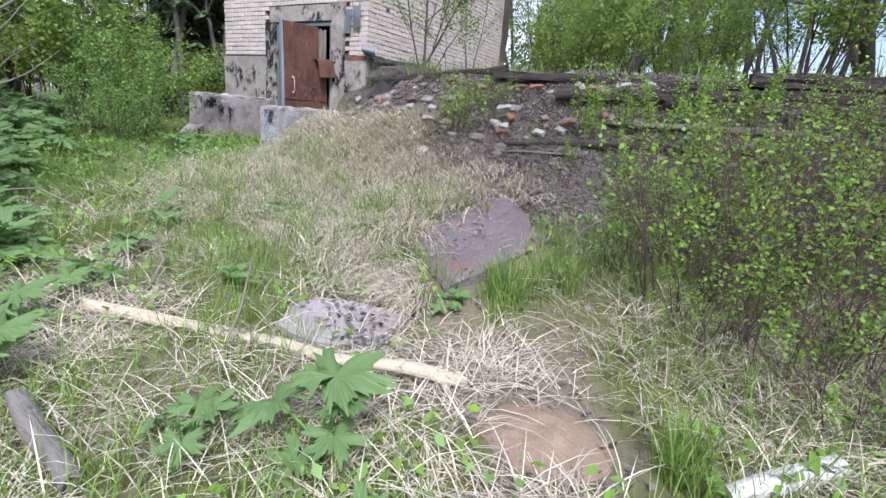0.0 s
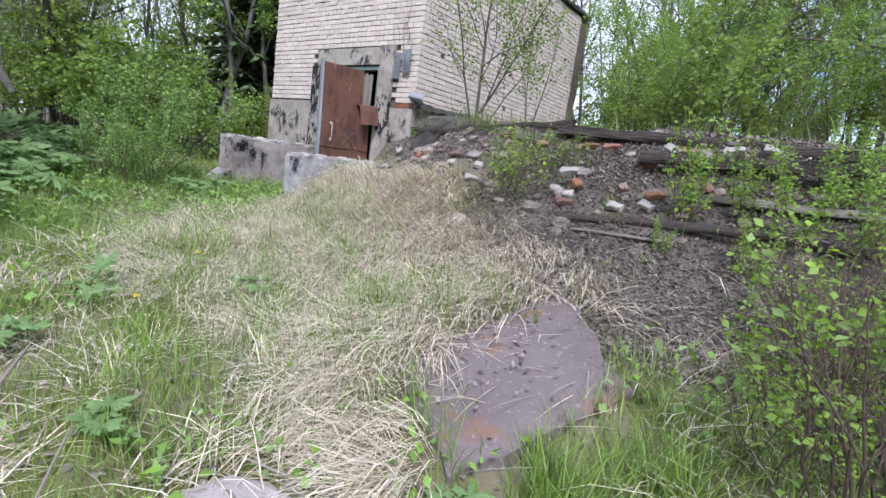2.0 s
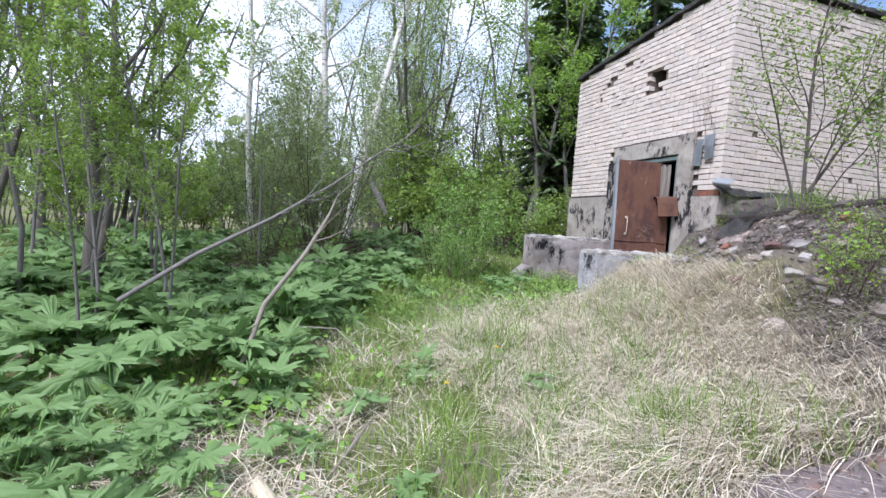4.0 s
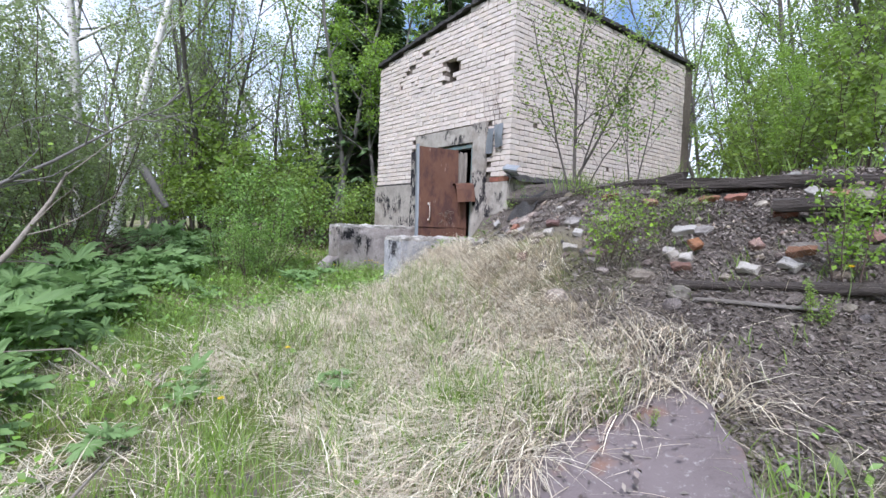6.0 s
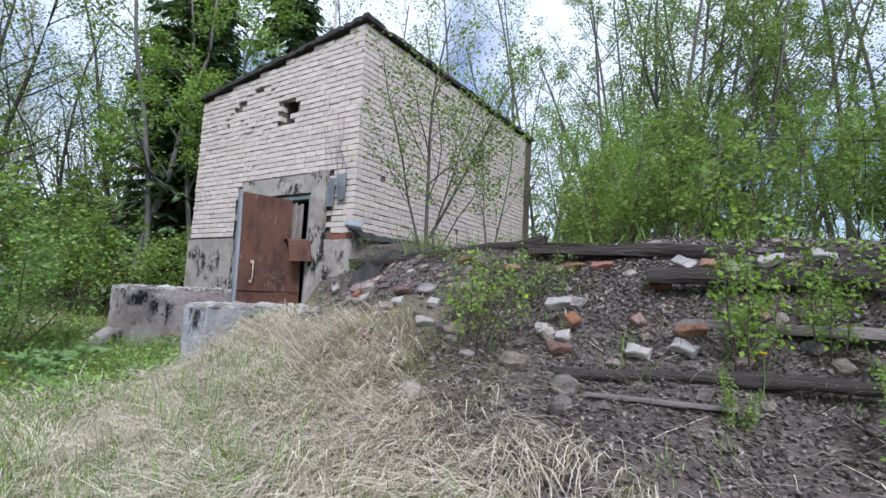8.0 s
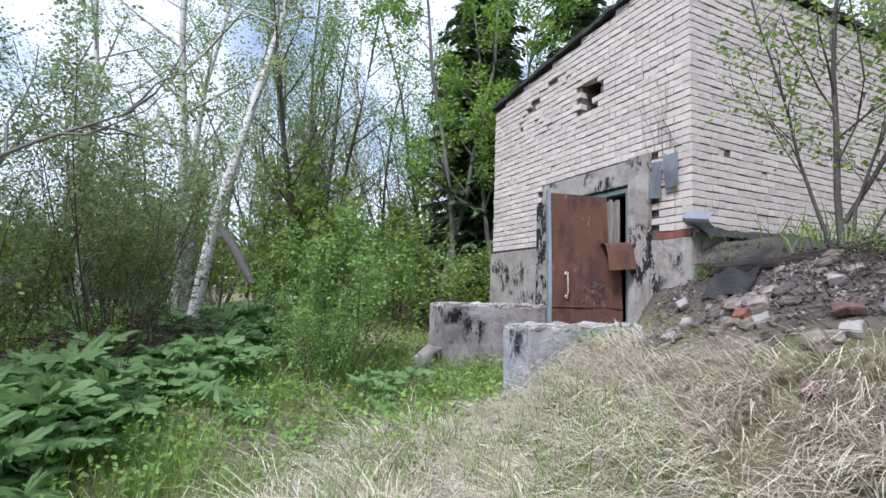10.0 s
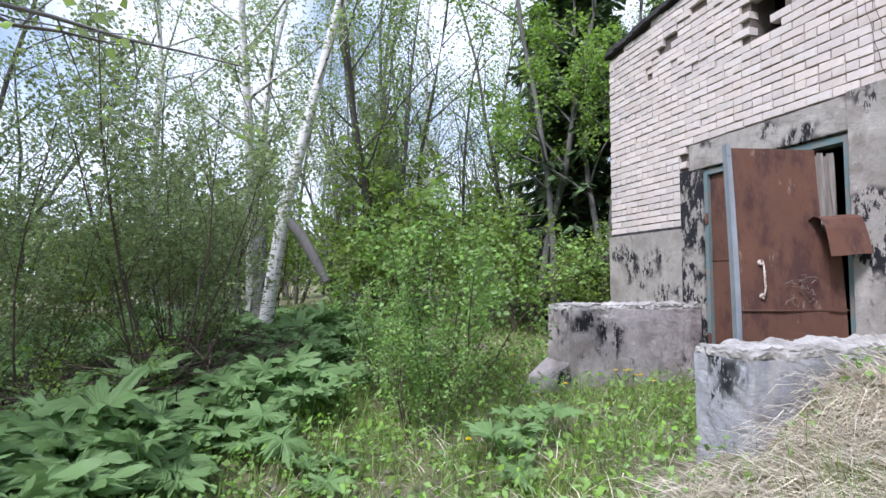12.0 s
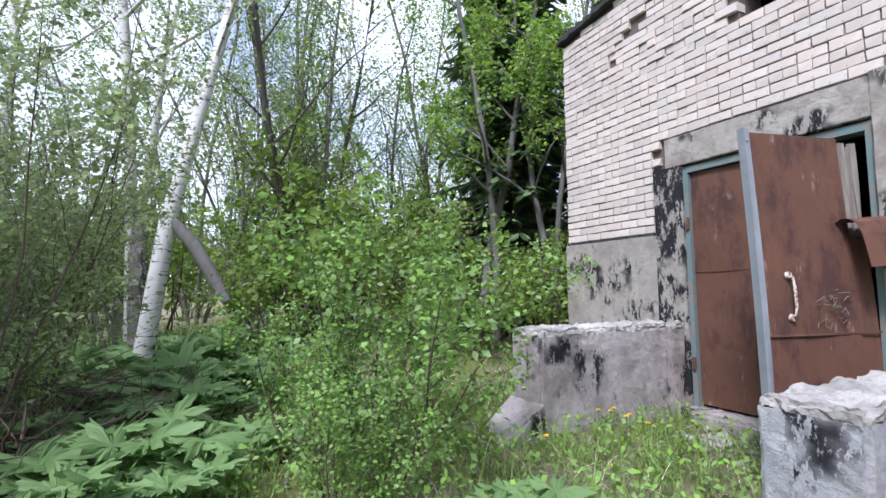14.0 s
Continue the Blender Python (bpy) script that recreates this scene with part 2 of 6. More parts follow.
M["bark"] = bark("grey_brown_bark", (0.065, 0.056, 0.049), (0.21, 0.19, 0.17), 9, (3, 3, 0.6))
M["bark_grey"] = bark("smooth_grey_bark", (0.10, 0.092, 0.085), (0.25, 0.235, 0.22), 7, (2, 2, 0.7), 0.5)
M["twig"] = bark("brown_twigs", (0.055, 0.038, 0.032), (0.17, 0.125, 0.105), 12, (2, 2, 1), 0.3)
M["dead"] = bark("dead_branch_bark", (0.16, 0.14, 0.115), (0.34, 0.30, 0.25), 11, (2, 2, 2), 0.6)
k = Mat("birch_bark", 0.75, 0, 0.25).world()
c = k.mix(k.noise(4, 4), (0.52, 0.49, 0.46), (0.72, 0.70, 0.67))
c = k.mix(k.ramp(k.noise(5, 4, 0.6, (1, 1, 7)), 0.58, 0.64), c, (0.035, 0.03, 0.028))
c = k.mix(k.ramp(k.noise(1.6, 4, 0.6, (1, 1, 2)), 0.60, 0.68), c, (0.07, 0.06, 0.055))
M["birch"] = k.done(c, k.noise(14, 5, 0.6, (1, 1, 4)), 0.6, 0.01)
M["leaf_birch"] = leaf_mat("young_birch_leaves", (0.21, 0.30, 0.085), (0.33, 0.41, 0.15), 0.52)
M["leaf_alder"] = leaf_mat("young_alder_leaves", (0.18, 0.285, 0.055), (0.31, 0.41, 0.10), 0.52)
M["leaf_lime"] = leaf_mat("lime_green_leaves", (0.19, 0.33, 0.05), (0.33, 0.46, 0.10), 0.52)
M["leaf_grey"] = leaf_mat("greyish_willow_leaves", (0.23, 0.31, 0.12), (0.38, 0.44, 0.22), 0.52)
M["leaf_spruce"] = leaf_mat("spruce_needles", (0.07, 0.12, 0.05), (0.145, 0.215, 0.085), 0.25)
M["leaf_sap"] = leaf_mat("bright_sapling_leaves", (0.17, 0.30, 0.065), (0.29, 0.43, 0.125), 0.45)
M["hogweed"] = leaf_mat("hogweed_leaves", (0.17, 0.32, 0.085), (0.30, 0.465, 0.155), 0.4, 0.28)
M["grass"] = leaf_mat("green_grass", (0.15, 0.26, 0.045), (0.29, 0.39, 0.10), 0.35, 0.4)
M["straw"] = leaf_mat("dry_straw", (0.45, 0.38, 0.27), (0.82, 0.75, 0.60), 0.2, 0.40)
M["litter"] = leaf_mat("dead_leaves", (0.095, 0.076, 0.068), (0.25, 0.213, 0.187), 0.05, 0.45)
M["herb"] = leaf_mat("low_herb_leaves", (0.15, 0.28, 0.05), (0.27, 0.41, 0.10), 0.35, 0.3)
k = Mat("dandelion_yellow", 0.7)
M["yellow"] = k.done(k.mix(k.noise(60, 3), (0.75, 0.50, 0.01), (0.85, 0.68, 0.03)))
M["stalk"] = leaf_mat("green_stalk", (0.14, 0.22, 0.05), (0.22, 0.28, 0.09), 0.1)


# ---------------------------------------------------------------- mesh helpers
def link_mesh(name, me, mat, parent=None, label=""):
    ob = new(name, me)
    if mat is not None and not me.materials:
        me.materials.append(mat)
    if parent is not None:
        ob.parent = parent
    if label:
        ob["label"] = label
    return ob


def part(name, bm, mat, parent=None, label=""):
    me = bpy.data.meshes.new(name)
    bm.normal_update()
    bm.to_mesh(me)
    bm.free()
    return link_mesh(name, me, mat, parent, label)


def mesh_np(name, verts, faces):
    """A mesh out of arrays; every face has as many corners as the array is wide."""
    me = bpy.data.meshes.new(name)
    verts, faces = np.asarray(verts, np.float32), np.asarray(faces, np.int32)
    me.vertices.add(len(verts))
    me.vertices.foreach_set("co", verts.ravel())
    w = faces.shape[1]
    me.loops.add(faces.size)
    me.loops.foreach_set("vertex_index", faces.ravel())
    me.polygons.add(len(faces))
    me.polygons.foreach_set("loop_start", np.arange(0, faces.size, w, dtype=np.int32))
    me.update(calc_edges=True)
    return me


def smooth(me):
    me.polygons.foreach_set("use_smooth", np.ones(len(me.polygons), bool))
    return me


def empty(name, m, label, category, group=""):
    ob = new(name)
    ob.matrix_basis = m
    ob.empty_display_size = 0.2
    return tagged(ob, label, category, group)


def bm_box(bm, x0, x1, y0, y1, z0, z1, m=None):
    co = [(x, y, z) for z in (z0, z1) for y in (y0, y1) for x in (x0, x1)]
    vs = [bm.verts.new(m @ Vector(c) if m else c) for c in co]
    for f in ((0, 2, 3, 1), (4, 5, 7, 6), (0, 1, 5, 4), (2, 6, 7, 3), (0, 4, 6, 2), (1, 3, 7, 5)):
        bm.faces.new([vs[i] for i in f])
    return vs


def rough_box(x0, x1, y0, y1, z0, z1, cuts=6, amp=0.02, bevel=0.02, freq=6.0, m=None):
    """A box with worn edges and an uneven face."""
    bm = bmesh.new()
    bm_box(bm, x0, x1, y0, y1, z0, z1)
    if bevel:
        bmesh.ops.bevel(bm, geom=bm.edges[:], offset=bevel, segments=2, affect="EDGES")
    for _ in range(cuts):
        long = [e for e in bm.edges if e.calc_length() > 0.06]
        if not long:
            break
        bmesh.ops.subdivide_edges(bm, edges=long, cuts=1, use_grid_fill=True)
        if len(bm.verts) > 5000:
            break
    bmesh.ops.triangulate(bm, faces=bm.faces[:])
    for v in bm.verts:
        n = noise.noise_vector(v.co * freq)
        v.co += n * amp * (0.35 + 1.3 * abs(noise.noise(v.co * 2.3))) + noise.noise_vector(v.co * freq * 3.1) * amp * 0.45
    if m is not None:
        bm.transform(m)
    return bm


def stone(rng, sx, sy, sz, amp=0.25, seg=2):
    """An angular broken lump, its base at z = 0."""
    bm = bmesh.new()
    bmesh.ops.create_icosphere(bm, subdivisions=seg, radius=1)
    off = Vector((rng.uniform(-50, 50), rng.uniform(-50, 50), rng.uniform(-50, 50)))
    for v in bm.verts:
        p = v.co.copy()
        mx = max(abs(p.x), abs(p.y), abs(p.z))
        p = p * (0.45 + 0.55 / mx) * 0.72
        p += noise.noise_vector(p * 1.4 + off) * amp
        v.co = Vector((p.x * sx, p.y * sy, p.z * sz))
    return bm


def tubes(lines, sides_of):
    """Round tapered branches; lines: (points, radii) pairs."""
    V, F, base = [], [], 0
    for pts, rad in lines:
        pts, rad = np.asarray(pts, float), np.asarray(rad, float)
        s = sides_of(rad[0])
        d = np.gradient(pts, axis=0)
        d /= np.linalg.norm(d, axis=1, keepdims=True) + 1e-9
        ref = np.where(np.abs(d[:, 2:3]) > 0.9, [[1.0, 0, 0]], [[0, 0, 1.0]])
        u = np.cross(d, ref)
        u /= np.linalg.norm(u, axis=1, keepdims=True) + 1e-9
        w = np.cross(d, u)
        a = np.linspace(0, 2 * np.pi, s, endpoint=False)
        ring = pts[:, None, :] + rad[:, None, None] * (np.cos(a)[None, :, None] * u[:, None, :] + np.sin(a)[None, :, None] * w[:, None, :])
        n = len(pts)
        V.append(ring.reshape(-1, 3))
        i, j = np.meshgrid(np.arange(n - 1), np.arange(s), indexing="ij")
        q = np.stack([base + i * s + j, base + i * s + (j + 1) % s, base + (i + 1) * s + (j + 1) % s, base + (i + 1) * s + j], -1).reshape(-1, 4)
        F.append(q)
        base += n * s
    return np.concatenate(V), np.concatenate(F)


def unit(v):
    return v / (np.linalg.norm(v) + 1e-9)


def grow(rng, p, d, length, r, level, kids, lines, tips, spread=0.75, bend=0.25, up=0.15, start=0.25, shrink=0.55):
    """One branch with its side branches, down to twigs."""
    n = 7 if level == 0 else 5 if level == 1 else 4
    pts, dirs = [np.array(p, float)], [unit(np.array(d, float))]
    for i in range(n - 1):
        nd = unit(dirs[-1] + rng.normal(0, bend / math.sqrt(n), 3) + np.array([0, 0, up / n]))
        pts.append(pts[-1] + nd * length / (n - 1))
        dirs.append(nd)
    rad = r * np.linspace(1, 0.3 if level < len(kids) else 0.4, n)
    lines.append((pts, rad))
    if level >= len(kids):
        for i in range(1, n):
            tips.append((pts[i], dirs[i]))
        return
    for i in range(kids[level]):
        f = start + (1 - start) * (i + rng.uniform(0, 1)) / kids[level]
        x = f * (n - 1)
        j = min(n - 2, int(x))
        q = pts[j] + (pts[j + 1] - pts[j]) * (x - j)
        side = unit(np.cross(dirs[j], rng.normal(0, 1, 3)))
        nd = unit(dirs[j] * (1 - spread) + side * spread + np.array([0, 0, up * 0.5]))
        L = length * shrink * rng.uniform(0.6, 1.1) * (1.15 - 0.6 * f)
        grow(rng, q, nd, L, max(0.0025, r * (1 - 0.7 * f) * 0.5), level + 1, kids, lines, tips, spread, bend * 1.2, up, 0.2, shrink)


def leaves(rng, tips, per, size, jitter, flat=0.4):
    """Small folded leaves about the twigs."""
    P = np.repeat(np.array([t[0] for t in tips]), per, 0)
    n = len(P)
    P = P + rng.normal(0, jitter, (n, 3))
    a = rng.uniform(0, 2 * np.pi, n)
    u = np.stack([np.cos(a), np.sin(a), rng.normal(-0.2, 0.5, n)], 1)
    u /= np.linalg.norm(u, axis=1, keepdims=True)
    nn = np.stack([rng.normal(0, 1, n), rng.normal(0, 1, n), rng.normal(0, 1, n) + flat * 2], 1)
    w = np.cross(u, nn)
    w /= np.linalg.norm(w, axis=1, keepdims=True) + 1e-9
    s = (size * rng.uniform(0.55, 1.25, n))[:, None]
    up = np.cross(w, u) * s * 0.12
    V = np.stack([P, P + u * s * 0.5 + w * s * 0.34 + up, P + u * s, P + u * s * 0.5 - w * s * 0.34 + up], 1).reshape(-1, 3)
    b = np.arange(n)[:, None] * 4
    return V, np.concatenate([b + [[0, 1, 2]], b + [[0, 2, 3]]])


SIDES = lambda r: 9 if r > 0.06 else 6 if r > 0.02 else 4 if r > 0.006 else 3


def tree(name, seed, stems, kids, per, size, jitter, trunk_mat, leaf, label, category="tree", **kw):
    """A tree or bush > trunk, crown. stems: (offset, lean, length, radius)."""
    rng = np.random.default_rng(seed)
    lines, tips = [], []
    for off, lean, length, r in stems:
        grow(rng, off, lean, length, r, 0, kids, lines, tips, **kw)
    ob = empty(name, Matrix(), label, category)
    V, F = tubes(lines, SIDES)
    link_mesh("trunk", smooth(mesh_np("trunk", V, F)), trunk_mat, ob)
    if per:
        V, F = leaves(rng, tips, per, size, jitter)
        link_mesh("crown", mesh_np("crown", V, F), leaf, ob)
    return ob


# ---------------------------------------------------------------- the lie of the land
RISE_U = (2.0, 3.0, 4.3, 5.1, 5.65, 6.3, 6.85, 7.3)
RISE_Z = (0.0, 0.32, 0.68, 1.15, 1.42, 1.80, 2.10, 2.2)


def sstep(a, b, v):
    t = np.clip((v - a) / (b - a), 0, 1)
    return t * t * (3 - 2 * t)


def lump(x, y):
    return 0.05 * np.sin(1.9 * x + 0.7 * y) * np.sin(1.3 * y - 0.4 * x + 1) + 0.02 * np.sin(5.1 * x - 2.2 * y) + 0.018 * np.sin(4.3 * y + 3.1 * x + 2)


def ground_np(x, y):
    x, y = np.asarray(x, float), np.asarray(y, float)
    low = -0.15 + 0.08 * np.clip(y + 0.3, 0, 5.5) + 0.06 * np.clip(-x - 2.5, 0, 12)
    u = y - 0.34 * np.clip(-x - 6, 0, 2.3)
    mound = np.maximum(low, np.interp(u, RISE_U, RISE_Z)) + 0.15 * sstep(-6.5, -7.8, x) * sstep(6.2, 7.2, y)
    mound = np.minimum(mound, 1.16 + 0.30 * np.clip(x + 8.2, 0, 1.2) + 1.3 * np.clip(x + 7.0, 0, 3) + 0.55 * sstep(6.45, 7.1, y) + 2 * sstep(7.15, 7.5, y))
    on = sstep(-8.52, -8.33, x)
    z = low + (mound - low) * np.where(y > 13.8, sstep(-16, -9, x), on)
    z = z - 0.15 * np.exp(-((x + 9.45) ** 2 / 1.1 + (y - 6.1) ** 2 / 2.6)) * (x < -8.55)
    near = np.exp(-((x + 5) ** 2 + (y - 3) ** 2) / 400)
    return z + lump(x, y) * (0.4 + 0.6 * near) * np.where((x > -10.4) & (x < -8.4) & (y > 4.6), 0.4, 1)


def gz(x, y):
    return float(ground_np(x, y))


def slope_pose(x, y, rz, lift=0.0, s=1.0):
    """A pose on the ground, tilted with it."""
    e = 0.15
    n = Vector((gz(x - e, y) - gz(x + e, y), gz(x, y - e) - gz(x, y + e), 2 * e)).normalized()
    q = n.to_track_quat("Z", "Y")
    return Matrix.Translation((x, y, gz(x, y) + lift)) @ q.to_matrix().to_4x4() @ Matrix.Rotation(rz, 4, "Z") @ Matrix.Scale(s, 4)


def axis_steps(lo, hi, fine, far):
    mid = list(np.arange(lo, hi + 1e-6, fine))
    out, d = [], fine
    a = hi
    while a < far:
        d *= 1.18
        a += d
        out.append(a)
    neg, d, a = [], fine, lo
    while a > -far:
        d *= 1.18
        a -= d
        neg.append(a)
    return np.array(neg[::-1] + mid + out)


gx, gy = axis_steps(-14, 3, 0.09, 900), axis_steps(-2, 8, 0.09, 900)
GX, GY = np.meshgrid(gx, gy)
GZ = ground_np(GX, GY)
_r = np.random.default_rng(5)
GZ = GZ + _r.normal(0, 0.008, GZ.shape) * (np.abs(GX + 5) < 9) * (np.abs(GY - 3) < 6)
nx, ny = len(gx), len(gy)
gi, gj = np.meshgrid(np.arange(nx - 1), np.arange(ny - 1))
b0 = (gj * nx + gi).ravel()
me = smooth(mesh_np("ground", np.stack([GX, GY, GZ], -1).reshape(-1, 3), np.stack([b0, b0 + 1, b0 + nx + 1, b0 + nx], 1)))
tagged(link_mesh("ground", me, M["ground"]), "uneven ground of thatch, grass and dark leaf litter", "ground", kind="structure")

# ---------------------------------------------------------------- the brick building
XL, XR, YF, YB = -12.0, -8.0, 7.2, 12.9
ZB = 2.4                                # first course of bricks


def top_front(x):
    return 5.49 - 0.125 * (XR - x)


def hole_in(x, z):
    """The ragged hole broken through the gable."""
    px, pz = (x + 9.56) / 0.25, (z - 4.44) / 0.30
    return px * px + pz * pz + 0.35 * math.sin(7 * px + 5 * pz) < 0.8


def crest_at(x):
    return 4.90 - 0.42 * ((x + 10.2) / 0.9) ** 2 if x < -10.2 else 4.90 - 0.35 * ((x + 10.2) / 0.5) ** 2


def worn(x, z):
    """The patch of spalled facing beside the hole, under a stepped crack."""
    return -11.3 < x < -9.72 and 4.05 + 0.1 * math.sin(9 * x) < z < crest_at(x)


DX0, DX1, DZ0, DZ1 = -10.33, -8.84, 0.76, 2.99   # the doorway

bm = bmesh.new()                         # core of the front wall, round the doorway and the hole
yc0, yc1 = YF + 0.045, YF + 0.38
bm_box(bm, XL + 0.02, DX0, yc0, yc1, 0.3, 4.2)
bm_box(bm, DX1, XR - 0.02, yc0, yc1, 0.3, 4.2)
bm_box(bm, DX0, DX1, yc0, yc1, DZ1, 4.2)
bm_box(bm, XL + 0.02, -9.74, yc0, yc1, 4.2, 4.74)
bm_box(bm, -9.38, XR - 0.02, yc0, yc1, 4.2, 4.74)
vs = bm_box(bm, XL + 0.02, XR - 0.02, yc0, yc1, 4.74, 5.4)
for v in vs:
    if v.co.z > 5:
        v.co.z = top_front(v.co.x) - 0.01
wall_front = tagged(part("wall_front", bm, M["mortar"]), "front wall of worn cream silicate brick with a ragged hole", "wall", kind="structure")
bm = bmesh.new()
bm_box(bm, XR - 0.38, XR - 0.02, YF + 0.381, YB, 0.3, 5.46)
wall_right = tagged(part("wall_side", bm, M["mortar"]), "long side wall of cream silicate brick", "wall", kind="structure")
bm = bmesh.new()
bm_box(bm, XL + 0.02, XL + 0.38, YF + 0.381, YB, 0.3, 4.97)
tagged(part("wall_west", bm, M["mortar"]), "far side wall of the brick building", "wall", kind="structure")
bm = bmesh.new()
vs = bm_box(bm, XL + 0.02, XR - 0.02, YB + 0.002, YB + 0.38, 0.3, 5.4)
for v in vs:
    if v.co.z > 5:
        v.co.z = top_front(v.co.x) - 0.01
tagged(part("wall_back", bm, M["mortar"]), "back wall of the brick building", "wall", kind="structure")
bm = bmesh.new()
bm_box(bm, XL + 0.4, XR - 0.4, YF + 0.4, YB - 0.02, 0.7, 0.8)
tagged(part("floor", bm, M["inside"]), "dark brown floor inside the building", "floor", kind="structure")

# roof slab with a ragged felt edge
bm = bmesh.new()
n_e = 60
rng = np.random.default_rng(11)
loop = []
o = 0.055
for (xa, ya), (xb, yb) in (((XL - o, YF - o), (XR + o, YF - o)), ((XR + o, YF - o), (XR + o, YB + 0.44)), ((XR + o, YB + 0.44), (XL - o, YB + 0.44)), ((XL - o, YB + 0.44), (XL - o, YF - o))):
    for i in range(n_e):
        f = i / n_e
        loop.append((xa + (xb - xa) * f + rng.normal(0, 0.012), ya + (yb - ya) * f + rng.normal(0, 0.012)))
lo_v = [bm.verts.new((x, y, top_front(x) + rng.normal(0, 0.006))) for x, y in loop]
hi_v = [bm.verts.new((x + rng.normal(0, 0.008), y, top_front(x) + 0.06 + rng.normal(0, 0.008))) for x, y in loop]
for i in range(len(loop)):
    j = (i + 1) % len(loop)
    bm.faces.new((lo_v[i], lo_v[j], hi_v[j], hi_v[i]))
bm.faces.new(hi_v)
bm.faces.new(lo_v[::-1])
tagged(part("roof", bm, M["felt"]), "flat roof slab with a ragged black felt edge", "roof", kind="structure")

# plinth, render and the concrete surround of the doorway
def structure(name, bm, mat, label, category):
    return tagged(part(name, bm, mat), label, category, kind="structure")


structure("plinth", rough_box(XL - 0.01, -10.66, YF - 0.03, YF + 0.012, 0.5, ZB - 0.03, 5, 0.006, 0.006), M["render"], "grey rendered plinth with flaking black tar", "plinth")
structure("plinth", rough_box(-8.52, XR + 0.01, YF - 0.035, YF + 0.012, 1.0, ZB - 0.09, 5, 0.01, 0.006), M["render"], "crumbling grey rendered plinth beside the door", "plinth")
structure("trim", rough_box(-10.655, DX0 - 0.002, YF - 0.045, YF + 0.012, 0.6, 3.02, 5, 0.006, 0.006), M["tarred"], "door surround smeared with black tar", "door surround")
structure("trim", rough_box(DX1 + 0.002, -8.525, YF - 0.05, YF + 0.012, 0.9, 3.33, 5, 0.008, 0.006), M["render"], "concrete door surround with patchy render", "door surround")
structure("trim", rough_box(-10.5, DX1, YF - 0.05, YF + 0.012, DZ1 + 0.02, 3.30, 5, 0.008, 0.006), M["render"], "concrete lintel over the doorway", "lintel")
bm = bmesh.new()
for i in range(7):
    a = -10.7 - 0.18 * i
    bm_box(bm, a - 0.16, a, YF - 0.012, YF + 0.01, ZB - 0.025, ZB + 0.005)
structure("trim", bm, M["felt"], "dark damp course strip above the plinth", "damp course")

# ---------------------------------------------------------------- the doors
door = tagged(new("door_1"), "rusted double steel door, one leaf ajar", "door", kind="structure")
door.matrix_basis = pose(0, 0, 0)
bm = bmesh.new()
bm_box(bm, DX0, DX0 + 0.05, YF - 0.02, YF + 0.10, DZ0, DZ1)
bm_box(bm, DX1 - 0.05, DX1, YF - 0.02, YF + 0.10, DZ0, DZ1)
bm_box(bm, DX0 + 0.05, DX1 - 0.05, YF - 0.02, YF + 0.10, DZ1 - 0.06, DZ1)
part("door_frame", bm, M["teal"], door, "door frame with peeling teal paint")


def sheet(x0, x1, z0, z1, y, t, nx_, nz_, amp, seed, bulge=0.0):
    """A slightly buckled sheet of steel."""
    bm = bmesh.new()
    rr = np.random.default_rng(seed)
    ph = rr.uniform(0, 6, 4)
    grid = []
    for side in (0, 1):
        g = []
        for j in range(nz_ + 1):
            row = []
            for i in range(nx_ + 1):
                fx, fz = i / nx_, j / nz_
                d = amp * (math.sin(3 * fx + 4 * fz + ph[0]) + 0.6 * math.sin(9 * fx - 5 * fz + ph[1])) - bulge * math.sin(math.pi * fz)
                row.append(bm.verts.new((x0 + (x1 - x0) * fx, y + d + side * t, z0 + (z1 - z0) * fz)))
            g.append(row)
        grid.append(g)
        for j in range(nz_):
            for i in range(nx_):
                q = [g[j][i], g[j][i + 1], g[j + 1][i + 1], g[j + 1][i]]
                bm.faces.new(q if side == 0 else q[::-1])
    a, b = grid
    ring = [(0, i) for i in range(nx_ + 1)] + [(j, nx_) for j in range(1, nz_ + 1)] + [(nz_, i) for i in range(nx_ - 1, -1, -1)] + [(j, 0) for j in range(nz_ - 1, 0, -1)]
    for (j0, i0), (j1, i1) in zip(ring, ring[1:] + ring[:1]):
        bm.faces.new((a[j0][i0], b[j0][i0], b[j1][i1], a[j1][i1]))
    return bm


left = part("door_leaf", sheet(DX0 + 0.055, -9.50, DZ0 + 0.02, DZ1 - 0.07, YF + 0.02, 0.03, 8, 14, 0.004, 3), M["rust"], door, "closed rusted steel door leaf")
part("seam", sheet(DX0 + 0.06, -9.51, 1.985, 1.997, YF + 0.012, 0.006, 6, 1, 0.001, 4), M["rust"], left)
for z in (1.15, 2.45):
    bm = bmesh.new()
    bmesh.ops.create_cone(bm, cap_ends=True, segments=10, radius1=0.018, radius2=0.018, depth=0.11, matrix=pose(DX0 + 0.035, YF - 0.03, z))
    part("hinge", bm, M["rust"], left)

# the ajar leaf, built flat and swung about its hinge
HX, HY = -8.83, 7.12
LW = 0.93
swing = math.atan2(6.21 - HY, -9.06 - HX)
LM = Matrix.Translation((HX, HY, 0)) @ Matrix.Rotation(swing, 4, "Z") @ pose(0, 0, 0, 2.0, 0, 0) @ Matrix.Scale(-1, 4, (0, 1, 0))


def leaf_part(name, bm, mat, parent, label=""):
    bm.transform(LM)
    return part(name, bm, mat, parent, label)


